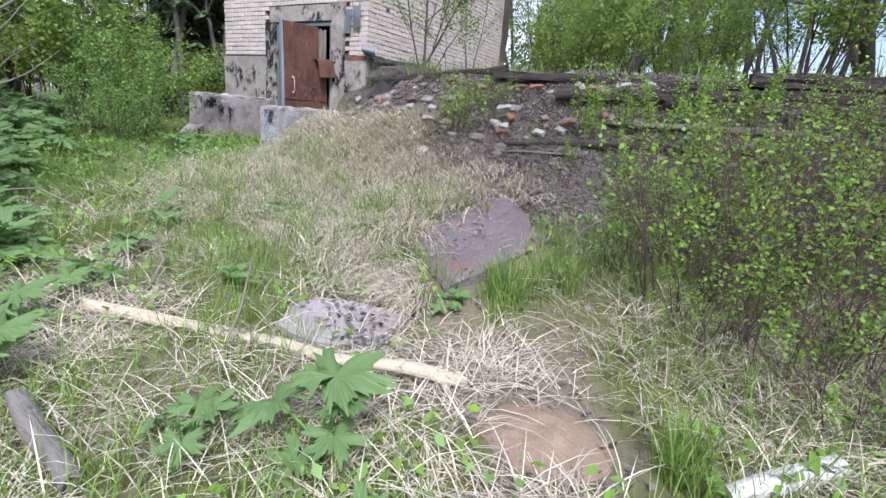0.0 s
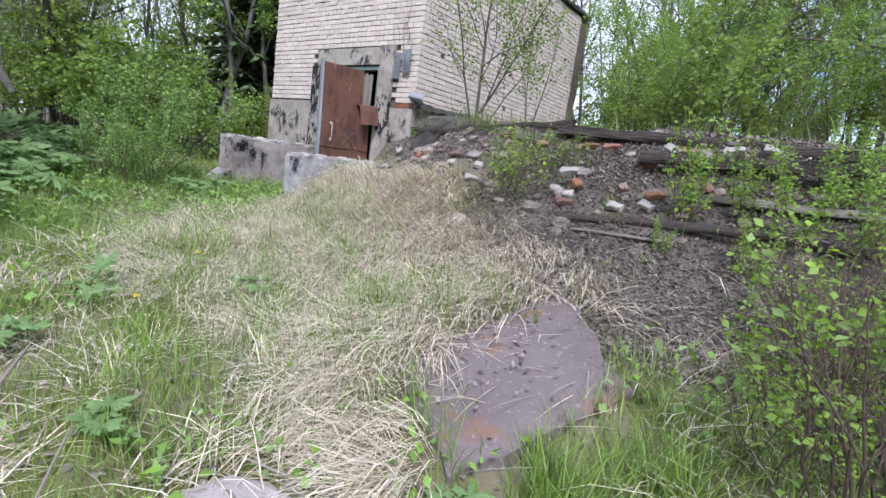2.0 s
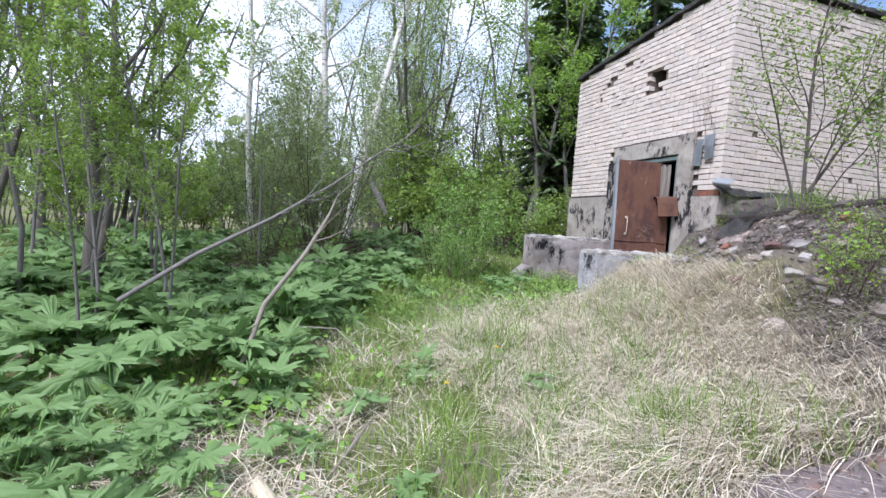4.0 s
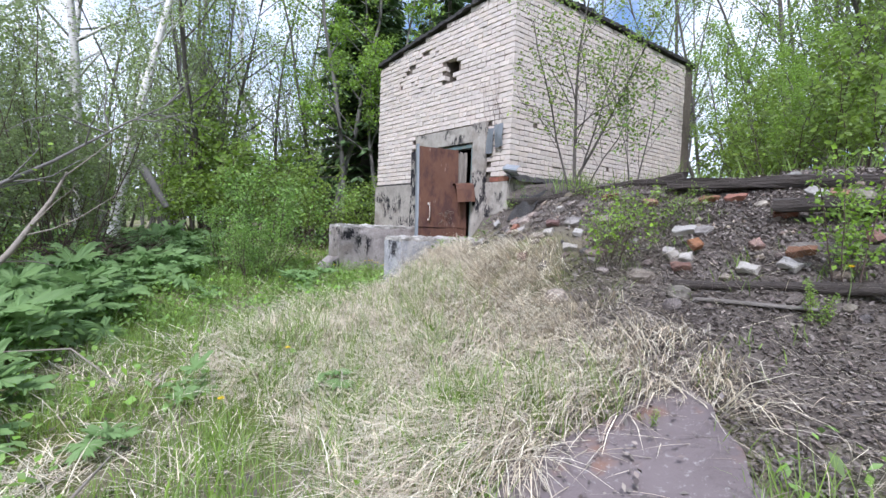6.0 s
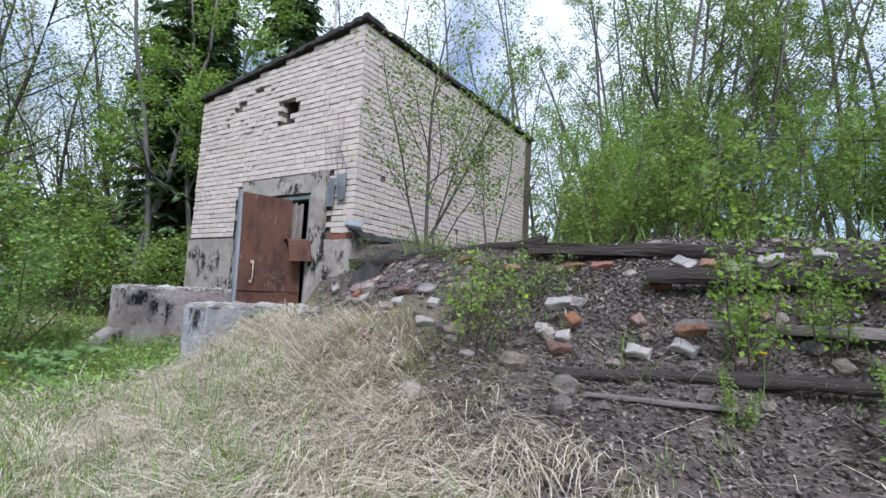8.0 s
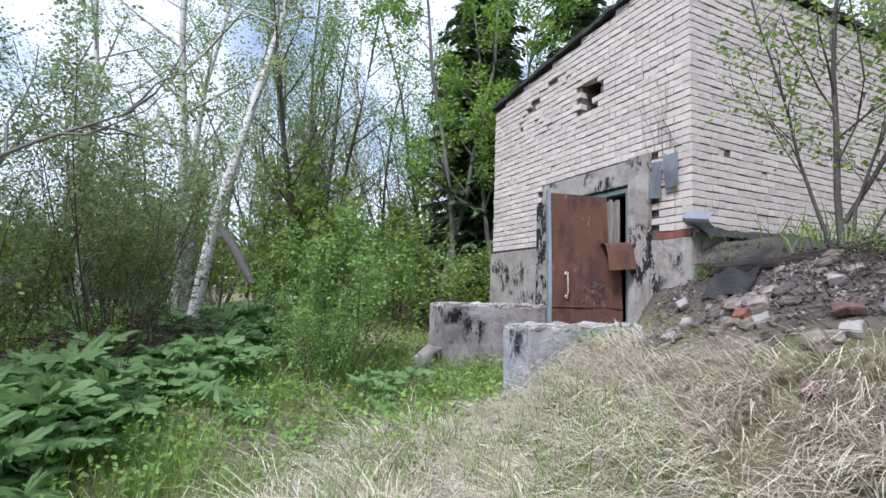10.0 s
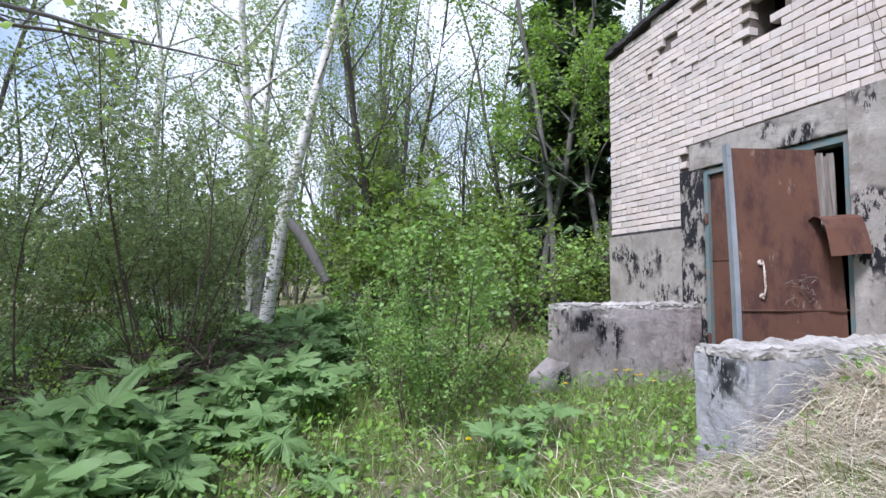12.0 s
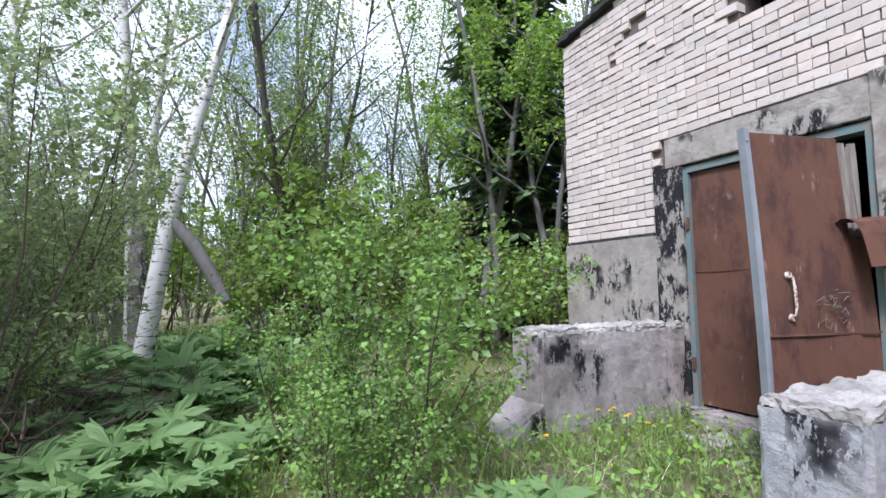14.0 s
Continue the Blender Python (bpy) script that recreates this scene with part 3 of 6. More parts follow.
z0, z1 = 0.74, 2.86
leaf = leaf_part("door_leaf", sheet(0.20, LW, z0, z1, -0.02, 0.035, 10, 18, 0.005, 7, 0.02), M["rust"], door, "rusted steel door leaf standing ajar")
leaf_part("lower_sheet", sheet(0.03, 0.20, z0, 2.18, -0.014, 0.03, 4, 10, 0.003, 9, 0.015), M["rust"], leaf)
leaf_part("edge_strip", sheet(LW - 0.005, LW + 0.035, z0 - 0.03, z1 + 0.03, -0.03, 0.055, 2, 22, 0.004, 8, 0.02), M["zinc"], leaf, "dented galvanised edge strip")
for i in range(4):
    x = 0.025 + 0.045 * i
    leaf_part("plank", sheet(x, x + 0.04, 2.16, z1 - 0.02 - 0.03 * (i % 2), 0.0, 0.022, 2, 8, 0.004, 20 + i), M["board"], leaf, "splintered weathered plank")
bm = bmesh.new()                          # the folded back flap of sheet
prof = [(0.0, 2.27), (-0.05, 2.30), (-0.10, 2.29), (-0.14, 2.26), (-0.17, 2.17), (-0.19, 2.07), (-0.205, 1.97)]
rows = []
for t in (0.0, 0.004):
    rows.append([[bm.verts.new((x, -0.03 + y + t, z + 0.012 * math.sin(9 * x + 20 * z))) for x in np.linspace(-0.03, 0.31, 7)] for y, z in prof])
for g, flip in ((rows[0], False), (rows[1], True)):
    for j in range(len(prof) - 1):
        for i in range(6):
            q = [g[j][i], g[j][i + 1], g[j + 1][i + 1], g[j + 1][i]]
            bm.faces.new(q[::-1] if flip else q)
for j in range(len(prof) - 1):
    for i in (0, 6):
        bm.faces.new((rows[0][j][i], rows[1][j][i], rows[1][j + 1][i], rows[0][j + 1][i]))
for i in range(6):
    bm.faces.new((rows[0][-1][i], rows[1][-1][i], rows[1][-1][i + 1], rows[0][-1][i + 1]))
leaf_part("torn_flap", bm, M["rust"], leaf, "torn flap of rusted sheet bent outwards")
leaf_part("seam", sheet(0.03, LW - 0.01, 1.535, 1.548, -0.05, 0.008, 8, 1, 0.002, 12), M["rust"], leaf)
V, F = tubes([([(0.74, -0.045, 1.66), (0.74, -0.075, 1.665), (0.74, -0.085, 1.72), (0.74, -0.085, 1.85), (0.74, -0.075, 1.905), (0.74, -0.045, 1.91)], [0.009] * 6)], lambda r: 8)
me = smooth(mesh_np("handle", V, F))
me.transform(LM)
hd = link_mesh("handle", me, M["handle"], leaf, "pull handle with peeling pale paint")
for z in (1.65, 1.92):
    bm = bmesh.new()
    bmesh.ops.create_cone(bm, cap_ends=True, segments=14, radius1=0.026, radius2=0.02, depth=0.014, matrix=pose(0.74, -0.05, z, 90))
    leaf_part("rosette", bm, M["handle"], hd)
rng = np.random.default_rng(3)
for z in (1.0, 1.3, 1.7, 2.1, 2.5, 2.8):
    bm = bmesh.new()
    bmesh.ops.create_icosphere(bm, subdivisions=1, radius=0.008, matrix=pose(LW + 0.015, -0.035, z))
    leaf_part("nail", bm, M["zinc"], leaf)

# two sheet metal plates on the wall by the door
for x0, x1, za, zb, tilt, seed in ((-8.47, -8.32, 2.78, 3.19, 4, 31), (-8.31, -8.13, 2.87, 3.24, -3, 32)):
    bm = sheet(x0, x1, za, zb, YF - 0.055, 0.004, 5, 8, 0.006, seed, 0.01)
    bm.transform(Matrix.Translation(((x0 + x1) / 2, YF, zb)) @ Matrix.Rotation(radians(tilt), 4, "Y") @ Matrix.Translation((-(x0 + x1) / 2, -YF, -zb)))
    tagged(part("metal_plate", bm, M["tin"]), "dull grey sheet metal plate nailed to brick wall", "metal plate", "plates by the door")

# felt strip along the foot of the side wall
bm = bmesh.new()
prev = None
rng = np.random.default_rng(4)
for i in range(60):
    y = YF - 0.10 + i * 0.10
    zz = 2.42 + 0.02 * math.sin(y * 3) + rng.normal(0, 0.006)
    w = 0.16 + 0.05 * math.sin(2.3 * y) + rng.normal(0, 0.015)
    row = [bm.verts.new(c) for c in ((XR + 0.004, y, zz + 0.03), (XR + w * 0.5, y, zz), (XR + w, y, zz - 0.05 - abs(rng.normal(0, 0.03))), (XR + w - 0.012, y, zz - 0.075), (XR + 0.004, y, zz - 0.03))]
    if prev:
        for a in range(4):
            bm.faces.new((prev[a], prev[a + 1], row[a + 1], row[a]))
    prev = row
tagged(part("felt_strip", bm, M["felt"]), "ragged black roofing felt hanging along the wall foot", "roofing felt", kind="structure")
structure("plinth", rough_box(XR - 0.02, XR + 0.012, YF + 0.02, YB, 1.6, ZB - 0.005, 4, 0.012, 0.004), M["render"], "dark side plinth below the brickwork", "plinth")

# crumpled felt under the wall corner, a bare creeper on the wall, dry twigs on the door
bm = bmesh.new()
bmesh.ops.create_grid(bm, x_segments=14, y_segments=10, size=0.5)
for v in bm.verts:
    x, y = -7.35 + v.co.x * 0.46, 6.92 + v.co.y * 0.34
    v.co = Vector((x, y, gz(x, y) + 0.05 + 0.12 * (v.co.y + 0.3) * (v.co.y > -0.3) + noise.noise(Vector((x * 7, y * 7, 2))) * 0.09))
tagged(part("felt_sheet", bm, M["felt"]), "crumpled black felt sheet under the wall corner", "roofing felt")
rng = np.random.default_rng(15)
lines = []
for i in range(7):
    x, z = -8.15 - 0.05 * i * rng.uniform(0, 2), 3.0 + rng.uniform(0, 0.4)
    pts = [np.array([x, YF - 0.03, z])]
    for j in range(7):
        pts.append(pts[-1] + np.array([rng.normal(-0.02, 0.035), rng.normal(0, 0.004), rng.uniform(0.06, 0.15)]))
    lines.append((pts, np.linspace(0.004, 0.0015, 8)))
V, F = tubes(lines, lambda r: 4)
tagged(link_mesh("bare_creeper", mesh_np("bare_creeper", V, F), M["twig"]), "thin bare creeper stems climbing the brick", "creeper")
lines = []
for i in range(9):
    p = np.array([0.28 + rng.uniform(0, 0.25), 0.04, 1.72 + rng.normal(0, 0.03)])
    pts = [p]
    for j in range(6):
        p = p + np.array([rng.normal(0, 0.035), rng.normal(0, 0.006), rng.normal(0, 0.025)])
        pts.append(p)
    lines.append(([np.array(LM @ Vector((q[0], -abs(q[1]) - 0.03, q[2]))) for q in pts], [0.0022] * 7))
V, F = tubes(lines, lambda r: 3)
tagged(link_mesh("dry_twigs", mesh_np("dry_twigs", V, F), M["dead"]), "tangle of dry twigs caught on the rusted door", "twigs")

# ---------------------------------------------------------------- concrete cheeks of the entrance
def cheek(name, x0, x1, y0, y1, z0, z1, mat, label, seed):
    ob = empty(name, Matrix(), label, "concrete wall")
    part("wall", rough_box(x0, x1, y0, y1, z0, z1 - 0.05, 7, 0.011, 0.025, 11.0), mat, ob)
    bm = rough_box(x0 + 0.006, x1 - 0.004, y0 + 0.005, y1, z1 - 0.10, z1 - 0.02, 7, 0.020, 0.02, 14.0)
    long = [e for e in bm.edges if e.calc_length() > 0.03]
    bmesh.ops.subdivide_edges(bm, edges=long, cuts=1)
    bmesh.ops.triangulate(bm, faces=bm.faces[:])
    for v in bm.verts:
        v.co += noise.noise_vector(v.co * 31 + Vector((seed, 0, 0))) * 0.016 + Vector((0, 0, 0.035 * noise.noise(Vector((v.co.x * 7, v.co.y * 6, seed)))))
    part("crust", bm, M["lime"], ob, "crumbled pale lime crust along the top")
    return ob


cheek("concrete_cheek", -10.76, -10.36, 5.46, YF - 0.05, 0.15, 1.54, M["concrete"], "low weathered concrete wall beside the rusted door", 1)
cheek("concrete_cheek", -8.60, -8.18, 5.28, YF - 0.055, 0.2, 1.40, M["bluish"], "low bluish concrete wall half buried in the bank", 2)
bm = bmesh.new()
vs = bm_box(bm, -10.80, -10.34, 5.08, 5.47, 0.2, 0.95)
for v in vs:
    if v.co.z > 0.9 and v.co.y < 5.25:
        v.co.z = 0.62
    if v.co.x < -10.5 and v.co.y < 5.25:
        v.co.x += 0.05
bmesh.ops.subdivide_edges(bm, edges=bm.edges[:], cuts=5, use_grid_fill=True)
for v in bm.verts:
    v.co += noise.noise_vector(v.co * 6) * 0.02
tagged(part("concrete_footing", bm, M["concrete"]), "sloping broken concrete footing of the cheek wall", "footing")
tagged(part("threshold", rough_box(DX0 - 0.05, DX1 + 0.05, YF - 0.22, YF + 0.10, 0.40, DZ0, 5, 0.02, 0.03), M["concrete"]), "broken concrete threshold under the door", "threshold", kind="structure")

# ---------------------------------------------------------------- rubble, timbers and slabs on the bank
rng = np.random.default_rng(21)


def timber(name, a, b, w, h, mat, label, seed, round_=False, n=26):
    """A rotten beam from a to b, square or round, with an uneven skin."""
    a, b = Vector(a), Vector(b)
    d = b - a
    bm = bmesh.new()
    s = 12
    rings = []
    q = d.to_track_quat("X", "Z").to_matrix()
    for i in range(n + 1):
        f = i / n
        ring = []
        for j in range(s):
            t = 2 * math.pi * j / s + 0.26
            cx, cz = math.cos(t), math.sin(t)
            if not round_:
                k_ = 1 / max(abs(cx), abs(cz))
                cx, cz = cx * (0.3 + 0.7 * k_), cz * (0.3 + 0.7 * k_)
            p = Vector((d.length * f, cx * w / 2, cz * h / 2))
            nz_ = noise.noise_vector(Vector((p.x * 3, p.y * 14, p.z * 14 + seed * 7)))
            p += Vector((0.02 * nz_.x if 0 < i < n else 0.06 * nz_.x, nz_.y * w * 0.2, nz_.z * h * 0.22))
            p.z += 0.022 * math.sin(1.6 * p.x + seed) + 0.02 * noise.noise(Vector((p.x * 2.2, seed, 0)))
            ring.append(bm.verts.new(a + q @ p))
        rings.append(ring)
    for r0, r1 in zip(rings, rings[1:]):
        for j in range(s):
            bm.faces.new((r0[j], r0[(j + 1) % s], r1[(j + 1) % s], r1[j]))
    bm.faces.new(rings[0][::-1])
    bm.faces.new(rings[-1])
    return tagged(part(name, bm, mat), label, "log" if round_ else "beam")


timber("charred_beam", (-5.15, 6.72, gz(-5.15, 6.72) + 0.05), (-1.9, 6.62, gz(-1.9, 6.62) + 0.09), 0.16, 0.10, M["char"], "charred black beam lying along the bank top", 1)
timber("charred_beam", (-1.85, 6.64, gz(-1.85, 6.64) + 0.12), (2.4, 6.7, gz(2.4, 6.7) + 0.10), 0.22, 0.16, M["char"], "charred black beam among weeds on the bank top", 2)
timber("charred_beam", (-7.75, 7.02, gz(-7.75, 7.02) + 0.07), (-5.05, 6.86, gz(-5.05, 6.86) + 0.10), 0.16, 0.11, M["char"], "thin charred beam beside the wall foot", 3)
timber("rotten_beam", (-3.95, 6.12, gz(-3.95, 6.12) + 0.17), (-0.8, 6.0, gz(-0.8, 6.0) + 0.22), 0.17, 0.10, M["char"], "rotten blackened beam over a hollow in the bank", 4)
timber("grey_beam", (-3.7, 5.72, gz(-3.7, 5.72) + 0.05), (-0.6, 5.66, gz(-0.6, 5.66) + 0.06), 0.09, 0.06, M["greywood"], "grey weathered beam half sunk in litter", 5)
timber("charred_log", (-4.28, 5.14, gz(-4.28, 5.14) + 0.05), (-1.7, 5.30, gz(-1.7, 5.30) + 0.06), 0.075, 0.065, M["char"], "long charred log lying across the bank", 6, True)
timber("grey_plank", (-4.05, 4.98, gz(-4.05, 4.98) + 0.02), (-3.35, 5.0, gz(-3.35, 5.0) + 0.025), 0.05, 0.02, M["greywood"], "short grey plank in the leaf litter", 7)
timber("split_log", (-4.95, 0.99, gz(-4.95, 0.99) + 0.055), (-2.85, 1.84, gz(-2.85, 1.84) + 0.05), 0.09, 0.065, M["palewood"], "pale barkless split log lying in the grass", 8, True, 40)
timber("short_log", (-4.22, 0.41, gz(-4.22, 0.41) + 0.10), (-3.66, 0.36, gz(-3.66, 0.36) + 0.035), 0.085, 0.075, M["greywood"], "short pale weathered log end in dry grass", 9, True)
timber("birch_log", (-1.58, 1.70, gz(-1.58, 1.70) + 0.04), (-1.18, 2.1, gz(-1.18, 2.1) + 0.06), 0.095, 0.085, M["birch"], "white birch log with dark peeling bark", 10, True)


def ground_slab(name, corners, thick, lift, mat, label, seed):
    """A broken slab with ragged edges lying on the slope."""
    n = 16
    bm = bmesh.new()
    c = [Vector((*p, gz(*p) + lift)) for p in corners]
    rows = []
    for j in range(n + 1):
        row = []
        for i in range(n + 1):
            fx, fy = i / n, j / n
            p = (c[0] * (1 - fx) + c[1] * fx) * (1 - fy) + (c[3] * (1 - fx) + c[2] * fx) * fy
            e = min(fx, 1 - fx, fy, 1 - fy)
            nz_ = noise.noise_vector(p * 3.5 + Vector((seed, 0, 0)))
            p = p + Vector((nz_.x, nz_.y, 0)) * (0.09 if e < 0.01 else 0.02)
            p.z += 0.015 * nz_.z - (0.012 if e < 0.01 else 0)
            row.append(bm.verts.new(p))
        rows.append(row)
    for j in range(n):
        for i in range(n):
            bm.faces.new((rows[j][i], rows[j][i + 1], rows[j + 1][i + 1], rows[j + 1][i]))
    r = bmesh.ops.extrude_face_region(bm, geom=bm.faces[:])
    for v in r["geom"]:
        if isinstance(v, bmesh.types.BMVert):
            v.co.z -= thick
    bmesh.ops.recalc_face_normals(bm, faces=bm.faces[:])
    return tagged(part(name, bm, mat), label, "slab")


ground_slab("dark_slab", ((-3.38, 2.60), (-3.02, 3.48), (-3.73, 4.2), (-4.16, 3.0)), 0.09, 0.055, M["slab"], "large dark reddish concrete slab tilted on the bank", 3)
ground_slab("pale_slab", ((-3.95, 1.52), (-3.36, 1.84), (-3.50, 2.26), (-4.12, 2.05)), 0.07, 0.05, M["slab_pale"], "cracked pale concrete slab sunk in the grass", 8)

bm = bmesh.new()                            # heap of sandy soil
bmesh.ops.create_grid(bm, x_segments=24, y_segments=24, size=0.36)
for v in bm.verts:
    r = v.co.length / 0.36
    h = 0.075 * max(0, 1 - r * r) + noise.noise(v.co * 9) * 0.03 * max(0.1, 1 - r) - 0.02
    x, y = v.co.x * 0.95 - 2.31, v.co.y * 0.8 + 1.66
    v.co = Vector((x, y, gz(x, y) + h))
tagged(part("bare_soil", bm, M["sand"]), "bare patch of orange sandy soil in grass", "soil")


def lump_meshes(count, sx, sy, sz, seed, seg=2):
    r = random.Random(seed)
    out = []
    for i in range(count):
        bm = stone(r, sx, sy, sz, 0.22, seg)
        me = bpy.data.meshes.new("stone")
        bm.to_mesh(me)
        bm.free()
        out.append(me)
    return out


def half_brick_mesh(seed, lx=0.125):
    bm = rough_box(-lx, lx, -0.06, 0.06, 0, 0.075, 2, 0.006, 0.008, 9)
    off = seed * 3.7
    for v in bm.verts:
        v.co += noise.noise_vector(v.co * 7 + Vector((off, 0, 0))) * 0.035
    me = bpy.data.meshes.new("brick_piece")
    bm.to_mesh(me)
    bm.free()
    return me


def put(name, me, mat, m, label, category, group):
    me = me if not me.materials or me.materials[0] == mat else me.copy()
    if me.materials:
        me.materials[0] = mat
    else:
        me.materials.append(mat)
    ob = new(name, me)
    ob.matrix_basis = m
    return tagged(ob, label, category, group)


R = random.Random(77)
stones = lump_meshes(7, 0.1, 0.075, 0.055, 4)
for i in range(240):
    y = R.uniform(5.0, 6.95)
    x = R.uniform(-7.9, -0.8) if y > 5.6 else R.uniform(-6.2, -1.2)
    if i < 130:                             # thick scatter below the corner of the building
        x, y = R.gauss(-6.9, 0.75), R.gauss(6.25, 0.38)
        if x < -8.05 or y > 7.05 or y < 5.55 - 0.38 * (x + 6.6):
            continue
    s = R.uniform(0.3, 0.9) if R.random() < 0.85 else R.uniform(0.9, 1.5)
    m = slope_pose(x, y, R.uniform(0, 6.3), 0.02 * s, 1) @ Matrix.Diagonal((s, s * R.uniform(0.7, 1.2), s * R.uniform(0.6, 1.1), 1))
    put("rubble_stone", stones[i % 7], M["rubble"], m, "broken grey brown stone lying on the rubble bank", "stone", "rubble on the bank")
pieces = [half_brick_mesh(i, lx) for i, lx in enumerate((0.125, 0.10, 0.075, 0.065))]
for x, y, lift, rz, rx, kind, i in ((-4.47, 5.66, 0.17, 0.3, 12, "white", 0), (-4.50, 5.55, 0.02, 0.9, -18, "white", 3), (-4.36, 5.62, 0.08, 1.2, 30, "red", 2), (-4.38, 5.53, 0.015, 0.2, 8, "white", 3), (-4.36, 5.42, 0.01, 0.5, 4, "red", 1), (-4.56, 5.60, 0.01, 2.0, 15, "white", 2),
                                    (-3.86, 5.38, 0.015, 0.1, 6, "white", 1), (-3.62, 5.42, 0.01, -0.3, 5, "white", 1), (-3.62, 5.62, 0.015, 0.4, 10, "red", 0), (-3.28, 5.82, 0.05, 1.3, 55, "red", 1), (-3.95, 5.75, 0.01, 0.9, 20, "red", 3),
                                    (-4.65, 6.55, 0.01, 0.1, 5, "red", 0), (-4.40, 6.52, 0.01, 0.2, 9, "red", 0), (-3.75, 6.45, 0.06, -0.5, 25, "white", 0), (-3.9, 6.22, 0.02, 0.2, 8, "red", 0), (-3.55, 6.25, 0.12, 0.0, 4, "red", 1),
                                    (-3.2, 6.35, 0.05, 0.4, 12, "white", 0), (-2.9, 6.40, 0.06, -0.2, 8, "white", 1), (-2.6, 6.3, 0.05, 0.2, 5, "white", 0), (-2.2, 6.35, 0.06, 0.1, 8, "white", 1), (-1.8, 6.3, 0.05, 0.7, 5, "red", 1),
                                    (-6.7, 6.0, 0.01, 0.3, 14, "red", 2), (-6.3, 6.35, 0.01, 1.9, 8, "white", 3), (-6.5, 5.9, 0.01, 1.0, 12, "white", 2), (-7.5, 6.3, 0.02, 0.4, 10, "white", 3), (-7.75, 6.75, 0.03, 0.9, 15, "white", 2), (-7.3, 6.5, 0.02, 2.4, 6, "white", 2), (-5.9, 5.65, 0.01, 0.2, 9, "white", 3), (-5.5, 5.5, 0.01, 0.2, 6, "white", 1), (-5.85, 5.2, 0.02, 0.2, 26, "red", 3), (-6.0, 5.85, 0.01, 0.6, 10, "red", 1), (-5.6, 5.75, 0.01, 1.6, 10, "white", 2), (-6.9, 6.2, 0.01, 1.1, 12, "red", 2), (-5.2, 6.45, 0.01, 0.4, 8, "red", 1), (-5.75, 6.55, 0.01, 0.1, 3, "red", 0), (-7.6, 6.6, 0.01, 2.1, 12, "white", 2), (-7.2, 5.9, 0.01, 0.7, 9, "white", 3), (-7.0, 6.7, 0.02, 1.7, 9, "white", 3)):
    m = slope_pose(x, y, rz, lift) @ pose(0, 0, 0, rx, rx * 0.4, 0) @ Matrix.Scale(0.68, 4)
    lab = "pale broken silicate brick on the rubble" if kind == "white" else "broken red brick lying on the rubble"
    put("brick_piece", pieces[i], M[kind], m, lab, "brick", "loose bricks on the bank")
for x, y, s, lab in ((-5.05, 4.72, 1.3, "upright grey broken stone in dry grass"), (-4.15, 4.86, 0.9, "mossy stone in the leaf litter"), (-3.45, 6.28, 1.6, "large broken lump of old masonry")):
    put("boulder", stones[2], M["rubble"], slope_pose(x, y, 0.8, 0.04) @ Matrix.Diagonal((s, s * 0.8, s * 1.5, 1)), lab, "stone", "")

for i in range(16):                          # broken pieces under the doors
    x, y, q = R.uniform(-10.25, -9.1), R.uniform(6.55, 7.0), R.uniform(0.4, 1.1)
    put("rubble_stone", stones[i % 7], M["white"], slope_pose(x, y, R.uniform(0, 6.3), 0.02) @ Matrix.Diagonal((q, q, q, 1)), "pale broken concrete piece below the door", "stone", "rubble at the threshold")
bm = bmesh.new()                            # sheet metal bent out of the wall corner
rows = []
for t in (0.0, 0.004):
    rows.append([[bm.verts.new((XR - 0.02 + 0.30 * f, YF - 0.03 - 0.10 * math.sin(math.pi * g) - t, ZB + 0.02 + 0.16 * g - 0.05 * f)) for f in np.linspace(0, 1, 5)] for g in np.linspace(0, 1, 7)])
for g, flip in ((rows[0], False), (rows[1], True)):
    for j in range(6):
        for i in range(4):
            q = [g[j][i], g[j][i + 1], g[j + 1][i + 1], g[j + 1][i]]
            bm.faces.new(q[::-1] if flip else q)
for j in range(6):
    for i in (0, 4):
        bm.faces.new((rows[0][j][i], rows[1][j][i], rows[1][j + 1][i], rows[0][j + 1][i]))
for i in range(4):
    for j in (0, 6):
        bm.faces.new((rows[0][j][i], rows[1][j][i], rows[1][j][i + 1], rows[0][j][i + 1]))
tagged(part("bent_sheet", bm, M["zinc"]), "curled grey metal sheet sticking out of the wall corner", "metal sheet")

# chips and gravel on the bank, dead leaves over it
rng = np.random.default_rng(31)
n = 3000
cx, cy = rng.uniform(-8.0, 0.5, n), 4.6 + 2.4 * rng.uniform(0, 1, n) ** 0.8
keep = (cx > -8.0) & (cy > 5.5 - 0.38 * (cx + 6.6)) & (cy > 5.6)
cx, cy = cx[keep], cy[keep]
n = len(cx)
tet = np.array([[1, 0, -0.4], [-0.6, 0.8, -0.4], [-0.5, -0.9, -0.3], [0.1, 0.1, 0.8], [0.5, 0.7, 0.3]])
V = tet[None] * rng.uniform(0.008, 0.026, (n, 1, 1)) * rng.uniform(0.6, 1.4, (n, 5, 3))
a = rng.uniform(0, 6.3, n)
V = np.stack([V[..., 0] * np.cos(a)[:, None] - V[..., 1] * np.sin(a)[:, None], V[..., 0] * np.sin(a)[:, None] + V[..., 1] * np.cos(a)[:, None], V[..., 2]], -1)
V += np.stack([cx, cy, ground_np(cx, cy) + 0.012], -1)[:, None, :]
b = np.arange(n)[:, None] * 5
F = np.concatenate([b + [f] for f in ((0, 4, 3), (4, 1, 3), (1, 2, 3), (2, 0, 3), (0, 1, 4), (0, 2, 1))])
tagged(link_mesh("gravel", mesh_np("gravel", V.reshape(-1, 3), F), M["chips"]), "brick chips and gravel strewn over the bank", "gravel", kind="stuff")


